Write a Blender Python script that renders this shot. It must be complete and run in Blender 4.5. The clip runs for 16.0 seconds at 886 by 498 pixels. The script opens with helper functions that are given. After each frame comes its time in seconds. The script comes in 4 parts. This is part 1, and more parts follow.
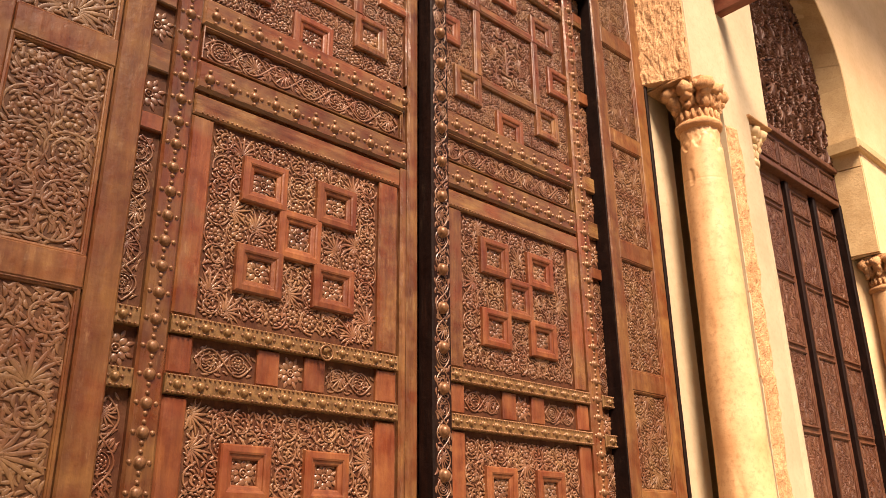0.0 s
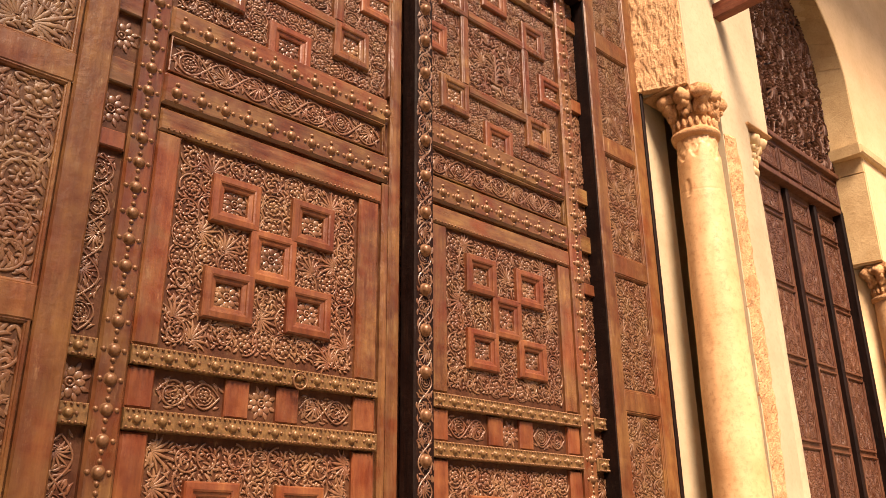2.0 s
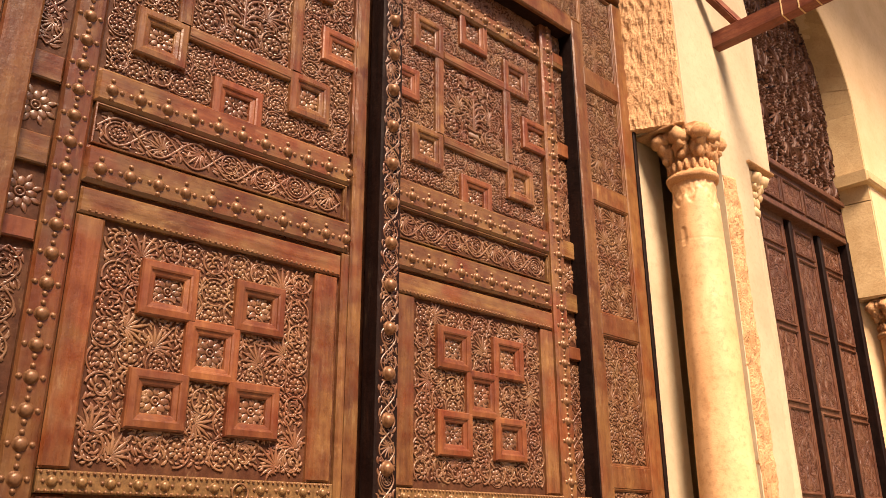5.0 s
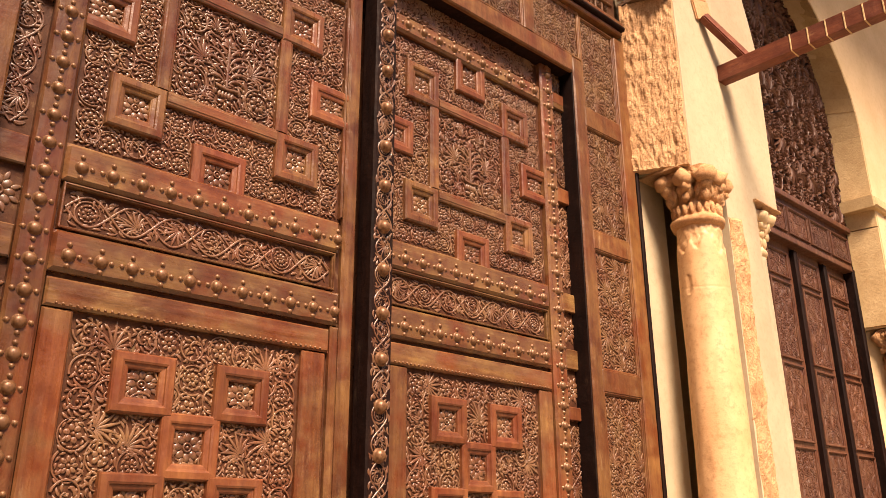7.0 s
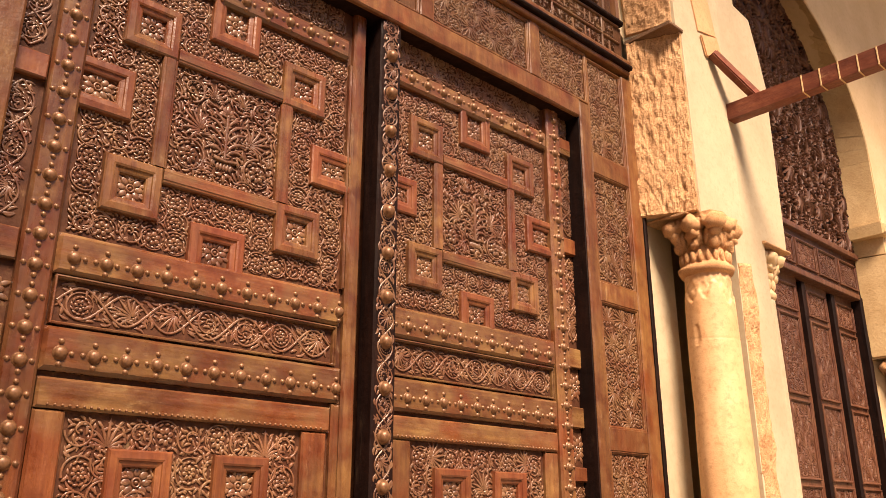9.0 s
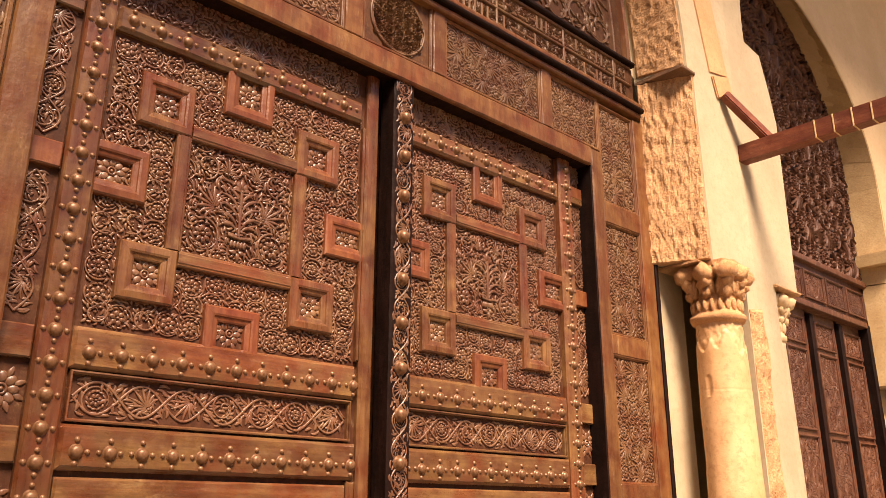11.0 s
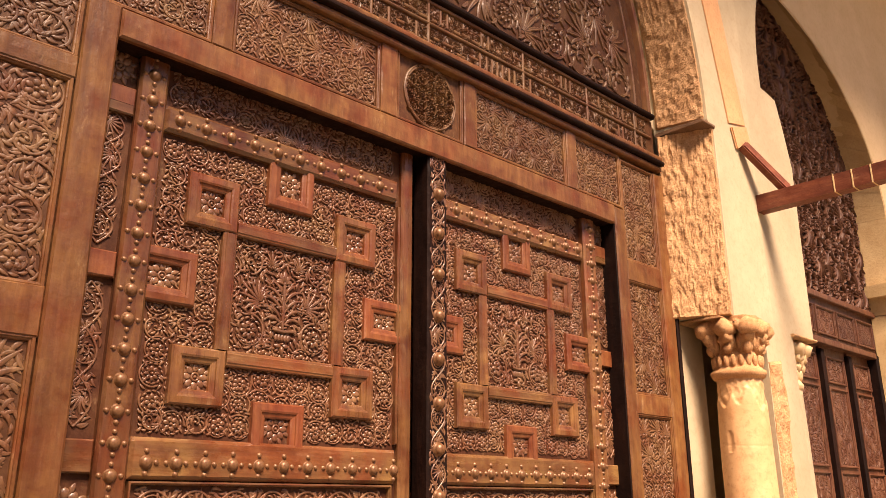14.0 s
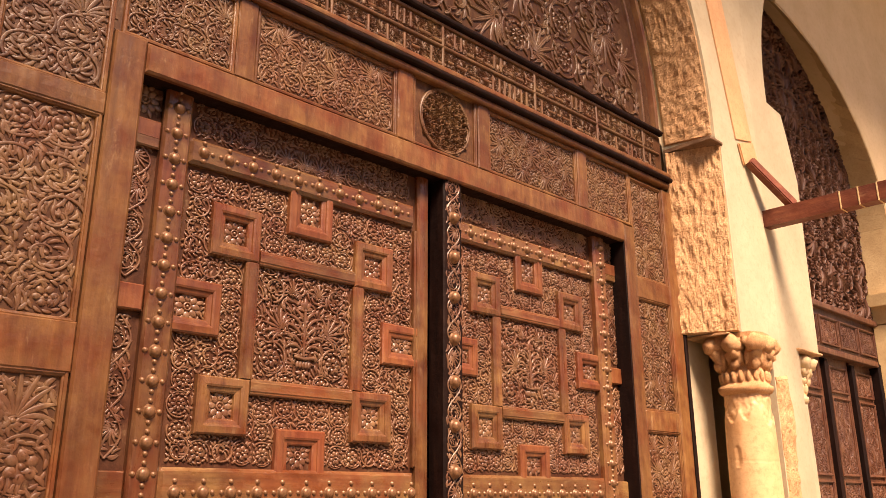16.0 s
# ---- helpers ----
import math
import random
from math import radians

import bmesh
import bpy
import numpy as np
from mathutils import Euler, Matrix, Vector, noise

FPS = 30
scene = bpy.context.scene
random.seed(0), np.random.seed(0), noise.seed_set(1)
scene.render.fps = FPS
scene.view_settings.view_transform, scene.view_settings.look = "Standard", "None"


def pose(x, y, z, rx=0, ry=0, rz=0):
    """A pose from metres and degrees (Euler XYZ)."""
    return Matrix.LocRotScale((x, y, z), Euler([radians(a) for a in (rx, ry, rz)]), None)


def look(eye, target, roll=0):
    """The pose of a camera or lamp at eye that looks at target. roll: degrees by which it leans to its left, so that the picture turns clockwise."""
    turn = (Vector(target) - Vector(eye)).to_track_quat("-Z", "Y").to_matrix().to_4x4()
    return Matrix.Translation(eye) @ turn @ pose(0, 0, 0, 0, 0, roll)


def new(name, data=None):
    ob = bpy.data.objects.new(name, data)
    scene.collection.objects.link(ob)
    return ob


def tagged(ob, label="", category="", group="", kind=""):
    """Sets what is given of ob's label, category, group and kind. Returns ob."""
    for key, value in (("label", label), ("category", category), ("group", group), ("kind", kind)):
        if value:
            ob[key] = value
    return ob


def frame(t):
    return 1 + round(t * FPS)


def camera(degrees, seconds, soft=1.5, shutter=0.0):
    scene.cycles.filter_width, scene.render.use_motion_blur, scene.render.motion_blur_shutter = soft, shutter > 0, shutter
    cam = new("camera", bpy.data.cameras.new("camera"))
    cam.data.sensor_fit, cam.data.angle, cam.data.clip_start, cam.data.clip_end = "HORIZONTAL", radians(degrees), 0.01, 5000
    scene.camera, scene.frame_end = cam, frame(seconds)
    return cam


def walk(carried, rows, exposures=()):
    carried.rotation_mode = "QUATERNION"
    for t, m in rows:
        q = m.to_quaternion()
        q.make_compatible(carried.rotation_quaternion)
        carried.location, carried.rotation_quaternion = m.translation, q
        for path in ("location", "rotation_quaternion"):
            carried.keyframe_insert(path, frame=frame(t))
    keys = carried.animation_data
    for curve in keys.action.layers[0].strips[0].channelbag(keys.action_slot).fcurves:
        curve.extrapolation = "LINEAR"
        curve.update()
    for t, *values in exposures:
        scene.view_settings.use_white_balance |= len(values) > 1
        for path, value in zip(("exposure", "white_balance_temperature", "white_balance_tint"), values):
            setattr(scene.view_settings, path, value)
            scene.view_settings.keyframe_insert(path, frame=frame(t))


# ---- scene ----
cam = camera(56.7, 16.0, 0.7)
PATH = [
    (0, (-0.4, -0.054, 0.801), (0.883, 1.314, 1.495), -0.6),
    (0.5, (-0.376, -0.05, 0.822), (0.906, 1.319, 1.515), -0.6),
    (1, (-0.351, -0.042, 0.848), (0.932, 1.328, 1.539), -0.6),
    (1.5, (-0.326, -0.037, 0.873), (0.956, 1.334, 1.563), -0.5),
    (2, (-0.283, -0.026, 0.919), (0.999, 1.346, 1.608), -0.5),
    (2.5, (-0.251, -0.021, 0.959), (1.031, 1.352, 1.647), -0.4),
    (3, (-0.213, -0.012, 1.008), (1.068, 1.362, 1.694), -0.4),
    (3.5, (-0.179, -0.003, 1.064), (1.102, 1.372, 1.747), -0.3),
    (4, (-0.137, 0.01, 1.13), (1.143, 1.386, 1.814), -0.4),
    (6.5, (-0.036, 0.038, 1.498), (1.251, 1.423, 2.153), -0.0),
    (7, (-0.028, 0.053, 1.564), (1.262, 1.434, 2.22), -0.2),
    (7.5, (-0.025, 0.059, 1.63), (1.266, 1.44, 2.281), -0.2),
    (8, (-0.03, 0.056, 1.71), (1.263, 1.439, 2.352), -0.1),
    (8.5, (-0.038, 0.055, 1.775), (1.257, 1.44, 2.412), -0.1),
    (9, (-0.044, 0.051, 1.833), (1.249, 1.439, 2.467), -0.0),
    (11.5, (-0.148, 0.044, 2.141), (1.153, 1.436, 2.752), 0.1),
    (12, (-0.18, 0.044, 2.197), (1.123, 1.435, 2.803), 0.1),
    (12.5, (-0.212, 0.044, 2.245), (1.094, 1.435, 2.847), 0.1),
    (13, (-0.245, 0.045, 2.29), (1.064, 1.434, 2.888), 0.0),
    (13.5, (-0.278, 0.043, 2.329), (1.032, 1.432, 2.924), -0.0),
    (14, (-0.307, 0.044, 2.36), (1.006, 1.432, 2.952), -0.1),
    (14.5, (-0.337, 0.044, 2.387), (0.979, 1.431, 2.976), -0.1),
    (15, (-0.365, 0.039, 2.415), (0.951, 1.427, 3.0), -0.1),
    (15.5, (-0.386, 0.042, 2.433), (0.934, 1.427, 3.015), -0.1),
    (16, (-0.4, 0.039, 2.444), (0.92, 1.425, 3.025), -0.1),
]
walk(cam, [(t, look(eye, target, roll)) for t, eye, target, roll in PATH], [(0.0, 1.40, 7300, 23), (9.0, 1.42, 7300, 23), (15.0, 1.42, 7400, 26), (16.0, 1.50, 7400, 26)])

# ---- world, sun, exposure ----
SUN_FROM = Vector((-0.38, -0.925, 1.3)).normalized()
world = bpy.data.worlds.new("sky")
scene.world = world
world.use_nodes = True
sky = world.node_tree.nodes.new("ShaderNodeTexSky")
sky.sky_type = "NISHITA"
sky.sun_disc = False
sky.sun_elevation = math.asin(SUN_FROM.z)
sky.sun_rotation = math.atan2(SUN_FROM.x, SUN_FROM.y)
world.node_tree.links.new(sky.outputs[0], world.node_tree.nodes["Background"].inputs[0])
world.node_tree.nodes["Background"].inputs[1].default_value = 0.05
sun = new("sun", bpy.data.lights.new("sun", "SUN"))
sun.data.energy, sun.data.angle, sun.data.color = 5.0, radians(20), (1.0, 0.85, 0.66)
sun.matrix_world = look(SUN_FROM * 20, (0, 0, 0))

# ---- materials ----


def material(name):
    m = bpy.data.materials.new(name)
    m.use_nodes = True
    t = m.node_tree
    return m, t, t.nodes["Principled BSDF"]


def node(t, kind, **values):
    n = t.nodes.new(kind)
    for k, v in values.items():
        n.inputs[k.replace("_", " ")].default_value = v
    return n


def coords(t, scale=(1, 1, 1)):
    c = t.nodes.new("ShaderNodeTexCoord")
    m = t.nodes.new("ShaderNodeMapping")
    m.inputs["Scale"].default_value = scale
    t.links.new(c.outputs["Object"], m.inputs["Vector"])
    return m.outputs["Vector"]


def ramp(t, source, stops):
    r = t.nodes.new("ShaderNodeValToRGB")
    while len(r.color_ramp.elements) < len(stops):
        r.color_ramp.elements.new(0.5)
    for e, (p, c) in zip(r.color_ramp.elements, stops):
        e.position, e.color = p, (*c, 1)
    t.links.new(source, r.inputs["Fac"])
    return r.outputs["Color"]


def mix(t, fac, a, b, blend="MIX"):
    m = t.nodes.new("ShaderNodeMix")
    m.data_type, m.blend_type = "RGBA", blend
    for socket, v in ((m.inputs[0], fac), (m.inputs[6], a), (m.inputs[7], b)):
        if isinstance(v, (int, float)):
            socket.default_value = v
        elif isinstance(v, tuple):
            socket.default_value = (*v, 1)
        else:
            t.links.new(v, socket)
    return m.outputs[2]


def bump(t, b, source, strength, distance):
    n = t.nodes.new("ShaderNodeBump")
    n.inputs["Strength"].default_value, n.inputs["Distance"].default_value = strength, distance
    t.links.new(source, n.inputs["Height"])
    t.links.new(n.outputs["Normal"], b.inputs["Normal"])


def wood(name, dark, mid, light, grain=(30, 30, 3), rough=0.45, worn=(0.5, 0.36, 0.2), wear=0.25, relief=0.3, gloss=0.3, patina=0.0, uneven=2.5):
    """Old oiled timber: stretched grain, blotches of stain, pale worn streaks."""
    m, t, b = material(name)
    fine = node(t, "ShaderNodeTexNoise", Scale=1.0, Detail=7.0, Roughness=0.65)
    t.links.new(coords(t, grain), fine.inputs["Vector"])
    big = node(t, "ShaderNodeTexNoise", Scale=11.0, Detail=5.0, Roughness=0.6)
    t.links.new(coords(t), big.inputs["Vector"])
    streak = node(t, "ShaderNodeTexNoise", Scale=1.0, Detail=9.0, Roughness=0.75)
    t.links.new(coords(t, tuple(g * 0.6 + 5 for g in grain)), streak.inputs["Vector"])
    base = ramp(t, fine.outputs["Fac"], [(0.3, dark), (0.52, mid), (0.75, light)])
    stain = ramp(t, big.outputs["Fac"], [(0.34, (0.68, 0.47, 0.38)), (0.48, (0.95, 0.86, 0.82)), (0.64, (1.12, 1.14, 1.08))])
    col = mix(t, 0.8, base, stain, "MULTIPLY")
    rub = ramp(t, streak.outputs["Fac"], [(0.58, (0, 0, 0)), (0.74, (1, 1, 1))])
    k = t.nodes.new("ShaderNodeMath")
    k.operation = "MULTIPLY"
    k.inputs[1].default_value = wear
    t.links.new(rub, k.inputs[0])
    col = mix(t, k.outputs[0], col, worn)
    if patina:
        patch = node(t, "ShaderNodeTexNoise", Scale=5.5, Detail=5.0, Roughness=0.6)
        t.links.new(coords(t), patch.inputs["Vector"])
        tone = ramp(t, patch.outputs["Fac"], [(0.36, (1.12, 0.82, 0.7)), (0.5, (0.92, 0.95, 0.92)), (0.64, (1.2, 1.42, 1.2))])
        col = mix(t, patina, col, tone, "MULTIPLY")
    info = t.nodes.new("ShaderNodeObjectInfo")
    vary = ramp(t, info.outputs["Random"], [(0.0, (0.78, 0.74, 0.72)), (1.0, (1.12, 1.1, 1.05))])
    col = mix(t, 1.0, col, vary, "MULTIPLY")
    t.links.new(col, b.inputs["Base Color"])
    r = ramp(t, streak.outputs["Fac"], [(0.3, (rough - 0.1,) * 3), (0.7, (rough + 0.2,) * 3)])
    t.links.new(r, b.inputs["Roughness"])
    b.inputs["Specular IOR Level"].default_value = gloss
    waves = node(t, "ShaderNodeTexNoise", Scale=26.0, Detail=3.0, Roughness=0.6)
    t.links.new(coords(t), waves.inputs["Vector"])
    k = t.nodes.new("ShaderNodeMath")
    k.operation = "MULTIPLY_ADD"
    k.inputs[1].default_value = uneven
    t.links.new(waves.outputs["Fac"], k.inputs[0])
    t.links.new(fine.outputs["Fac"], k.inputs[2])
    bump(t, b, k.outputs[0], relief, 0.004)
    return m


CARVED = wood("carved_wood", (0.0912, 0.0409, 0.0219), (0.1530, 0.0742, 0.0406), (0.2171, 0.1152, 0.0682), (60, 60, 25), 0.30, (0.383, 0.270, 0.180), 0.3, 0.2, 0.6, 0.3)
# the carving's own timber, darkened to paint the shade between the relief
SHADED_GROUND = wood("shaded_carving_ground", (0.0403, 0.0140, 0.0065), (0.0641, 0.0247, 0.0116), (0.0954, 0.0394, 0.0189), (50, 50, 25), 0.6, gloss=0.2)
RAIL = wood("rail_wood", (0.0833, 0.0335, 0.0167), (0.1309, 0.0558, 0.0256), (0.1889, 0.0892, 0.0412), (45, 45, 4), 0.27, (0.300, 0.185, 0.095), 0.5, 0.22, 0.45, 0.8)
RAIL_ACROSS = wood("cross_rail_wood", (0.0833, 0.0358, 0.0167), (0.1309, 0.0605, 0.0278), (0.1889, 0.0953, 0.0446), (4, 45, 45), 0.27, (0.300, 0.190, 0.100), 0.5, 0.22, 0.45, 0.8)
RED = wood("red_wood", (0.1000, 0.0307, 0.0146), (0.1470, 0.0488, 0.0213), (0.1950, 0.0742, 0.0314), (40, 40, 5), 0.34, (0.270, 0.140, 0.070), 0.45, 0.22, 0.4, 0.4)
FRAME_WOOD = wood("frame_wood", (0.0958, 0.0382, 0.0153), (0.1414, 0.0600, 0.0238), (0.1925, 0.0891, 0.0363), (35, 35, 4), 0.36, (0.332, 0.214, 0.115), 0.55, 0.25, 0.35, 0.5)
FRAME_CARVED = wood("frame_carved_wood", (0.0853, 0.0394, 0.0187), (0.1328, 0.0667, 0.0332), (0.1885, 0.1014, 0.0535), (55, 55, 25), 0.40, (0.401, 0.291, 0.170), 0.3, 0.2, 0.4, 0.3)
# frame timber in a darker copy, as shade behind the raised carving
FRAME_SHADED_GROUND = wood("shaded_frame_ground_wood", (0.0510, 0.0204, 0.0093), (0.0816, 0.0357, 0.0153), (0.1182, 0.0544, 0.0238), (50, 50, 25), 0.5, gloss=0.25)
# near-black: dark timber, and boards whose colour stands in for shade
DARK = wood("dark_and_shaded_wood", (0.0050, 0.0017, 0.0011), (0.0101, 0.0034, 0.0022), (0.0190, 0.0067, 0.0039), (30, 30, 4), 0.6, wear=0.04, gloss=0.12)
BROWN_BAY = wood("brown_bay_wood", (0.0603, 0.0234, 0.0132), (0.1053, 0.0441, 0.0246), (0.1656, 0.0783, 0.0444), (40, 40, 10), 0.42, (0.387, 0.293, 0.190), 0.3, 0.25, 0.35)
BEAM = wood("beam_wood", (0.090, 0.026, 0.014), (0.140, 0.042, 0.022), (0.195, 0.072, 0.038), (30, 4, 30), 0.5)


def metal(name, dark, light, rough):
    m, t, b = material(name)
    n = node(t, "ShaderNodeTexNoise", Scale=60.0, Detail=6.0, Roughness=0.7)
    t.links.new(coords(t), n.inputs["Vector"])
    t.links.new(ramp(t, n.outputs["Fac"], [(0.35, dark), (0.65, light)]), b.inputs["Base Color"])
    b.inputs["Metallic"].default_value = 0.3
    b.inputs["Roughness"].default_value = rough
    bump(t, b, n.outputs["Fac"], 0.35, 0.002)
    return m


BRASS = metal("old_brass", (0.095, 0.047, 0.018), (0.235, 0.130, 0.052), 0.42)
BRONZE = metal("bronze_studs", (0.110, 0.048, 0.021), (0.215, 0.105, 0.048), 0.42)


def plaster(name, a, b2, stain, scale=6.0, amount=0.35, relief=0.25, rough=0.85):
    m, t, b = material(name)
    n = node(t, "ShaderNodeTexNoise", Scale=scale, Detail=8.0, Roughness=0.65)
    t.links.new(coords(t), n.inputs["Vector"])
    f = node(t, "ShaderNodeTexNoise", Scale=scale * 12, Detail=6.0, Roughness=0.7)
    t.links.new(coords(t), f.inputs["Vector"])
    col = ramp(t, n.outputs["Fac"], [(0.35, a), (0.65, b2)])
    spots = ramp(t, f.outputs["Fac"], [(0.5, (0, 0, 0)), (0.72, (amount,) * 3)])
    col = mix(t, spots, col, stain)
    info = t.nodes.new("ShaderNodeObjectInfo")
    col = mix(t, 1.0, col, ramp(t, info.outputs["Random"], [(0.0, (0.88, 0.86, 0.82)), (1.0, (1.05, 1.03, 1.0))]), "MULTIPLY")
    t.links.new(col, b.inputs["Base Color"])
    b.inputs["Roughness"].default_value = rough
    bump(t, b, f.outputs["Fac"], relief, 0.01)
    return m


WHITE = plaster("whitewash", (0.40, 0.325, 0.215), (0.48, 0.40, 0.275), (0.298, 0.191, 0.096), 3.0, 0.3, 0.14)
STONE = plaster("hewn_stone", (0.40, 0.215, 0.095), (0.56, 0.34, 0.175), (0.21, 0.09, 0.035), 9.0, 0.8, 0.95)
# stone coloured dark to hold the shade under the arch lining
SHADED_STONE = plaster("shaded_stone", (0.12, 0.06, 0.028), (0.19, 0.10, 0.05), (0.07, 0.035, 0.018), 9.0, 0.6, 0.6)
BAND_STONE = plaster("pink_stone", (0.50, 0.27, 0.13), (0.60, 0.35, 0.18), (0.33, 0.15, 0.06), 5.0, 0.5, 0.3)
PALE_STONE = plaster("dressed_stone", (0.46, 0.31, 0.15), (0.57, 0.41, 0.22), (0.32, 0.18, 0.07), 5.0, 0.5, 0.35)
MARBLE = plaster("old_marble", (0.50, 0.275, 0.125), (0.66, 0.42, 0.225), (0.330, 0.151, 0.054), 3.4, 0.6, 0.2, 0.55)
CAPITAL = plaster("capital_stone", (0.50, 0.255, 0.11), (0.66, 0.385, 0.19), (0.273, 0.109, 0.035), 14.0, 0.85, 0.9)
CREAM = plaster("cream_plaster", (0.58, 0.415, 0.235), (0.66, 0.49, 0.295), (0.404, 0.260, 0.120), 3.0, 0.3, 0.15)
PAVING = plaster("paving", (0.20, 0.165, 0.12), (0.27, 0.225, 0.165), (0.14, 0.105, 0.07), 3.0, 0.5, 0.2)

# ---- mesh helpers ----


def link(name, verts, faces, mat, parent=None, label="", smooth=False, at=None):
    me = bpy.data.meshes.new(name)
    me.from_pydata([tuple(v) for v in verts], [], faces)
    me.materials.append(mat)
    if smooth:
        me.polygons.foreach_set("use_smooth", [True] * len(me.polygons))
    me.update()
    ob = new(name, me)
    if parent:
        ob.parent = parent
    if at is not None:
        ob.location = at
    if label:
        tagged(ob, label)
    return ob


def empty(name, label, category, kind="", group=""):
    return tagged(new(name), label, category, group, kind)


class Sheet:
    """Collects geometry given as (u, v, height) on a wall: u along x, v up, height towards the viewer."""

    def __init__(self, y, mirror=None):
        self.y, self.mirror, self.verts, self.faces, self.count = y, mirror, [], [], 0

    def add(self, p, faces):
        p = np.asarray(p, float)
        x = p[:, 0] if self.mirror is None else self.mirror - p[:, 0]
        self.verts.append(np.stack([x, self.y - p[:, 2], p[:, 1]], 1))
        c = self.count
        if self.mirror is None:
            self.faces += [tuple(i + c for i in f) for f in faces]
        else:
            self.faces += [tuple(i + c for i in reversed(f)) for f in faces]
        self.count += len(p)

    def build(self, name, mat, parent, label="", smooth=False):
        return link(name, np.concatenate(self.verts), self.faces, mat, parent, label, smooth)


SECTION = np.array([(-1, 0), (-0.86, 0.7), (-0.45, 1), (0.1, 0.82), (0.6, 0.95), (0.88, 0.66), (1, 0)])
SECTION_ROUND = np.array([(-1, 0), (-0.6, 0.8), (0, 1), (0.6, 0.8), (1, 0)])


def ridge(s, pts, w, h, base=0.0, section=SECTION):
    """A raised stem along pts, with a groove along its back."""
    pts = np.asarray(pts, float)
    n = len(pts)
    d = np.gradient(pts, axis=0)
    d /= np.linalg.norm(d, axis=1)[:, None] + 1e-9
    side = np.stack([-d[:, 1], d[:, 0]], 1)
    w = np.broadcast_to(np.asarray(w, float), (n,))
    k = np.sqrt(np.clip(w / (w.max() + 1e-9), 0.02, 1))
    m = len(section)
    out = np.zeros((n, m, 3))
    out[:, :, :2] = pts[:, None] + side[:, None] * (w[:, None] * section[None, :, 0])[:, :, None]
    out[:, :, 2] = base + h * k[:, None] * section[None, :, 1]
    f = []
    for i in range(n - 1):
        for j in range(m - 1):
            a = i * m + j
            f.append((a, a + m, a + m + 1, a + 1))
    s.add(out.reshape(-1, 3), f)


def blob(s, c, rx, ry, ang, h, n=8, dent=0.75, base=0.0):
    """A low rounded lobe with a hollow middle."""
    a = np.arange(n) * 2 * math.pi / n
    ca, sa = math.cos(ang), math.sin(ang)
    ring = np.stack([rx * np.cos(a), ry * np.sin(a)], 1) @ np.array([[ca, sa], [-sa, ca]])
    p = np.zeros((2 * n + 1, 3))
    p[:n, :2] = ring + c
    p[n:2 * n, :2] = ring * 0.62 + c
    p[n:2 * n, 2] = h
    p[2 * n] = (*c, h * dent)
    p[:, 2] += base
    f = []
    for i in range(n):
        j = (i + 1) % n
        f.append((i, j, n + j, n + i))
        f.append((n + i, n + j, 2 * n))
    s.add(p, f)


def flower(s, c, r, h, n=7, rot=0.0):
    c = np.asarray(c, float)
    for i in range(n):
        a = rot + i * 2 * math.pi / n
        blob(s, c + 0.62 * r * np.array([math.cos(a), math.sin(a)]), 0.39 * r, 0.27 * r * 7 / n + 0.02 * r, a, h * 0.92, 8, 0.22)
    blob(s, c, 0.24 * r, 0.24 * r, 0, h * 1.05, 8, 1.15)


LOBE, RELIEF = 1.3, 0.44


def leaf(s, c, ang, length, w, h, bend=0.6, n=7):
    t = np.linspace(0, 1, n)
    a = ang + bend * t
    step = length / (n - 1)
    pts = np.cumsum(np.stack([np.cos(a), np.sin(a)], 1) * step, axis=0) + np.asarray(c)
    ridge(s, pts, LOBE * w * np.clip(np.sin(np.pi * (0.1 + 0.82 * t ** 0.9)), 0.1, 1), h)


def palmette(s, c, ang, r, h, n=5, spread=2.1):
    for i in range(n):
        k = (i - (n - 1) / 2) / max(1, (n - 1) / 2)
        leaf(s, c, ang + k * spread * 0.42, r * (1.0 - 0.22 * abs(k)), r * 0.19, h * (1 - 0.15 * abs(k)), k * spread * 0.55)
    blob(s, np.asarray(c, float), r * 0.16, r * 0.16, 0, h, 8, 1.1)


def at_angle(c, r, a):
    return np.asarray(c, float) + r * np.array([math.cos(a), math.sin(a)])


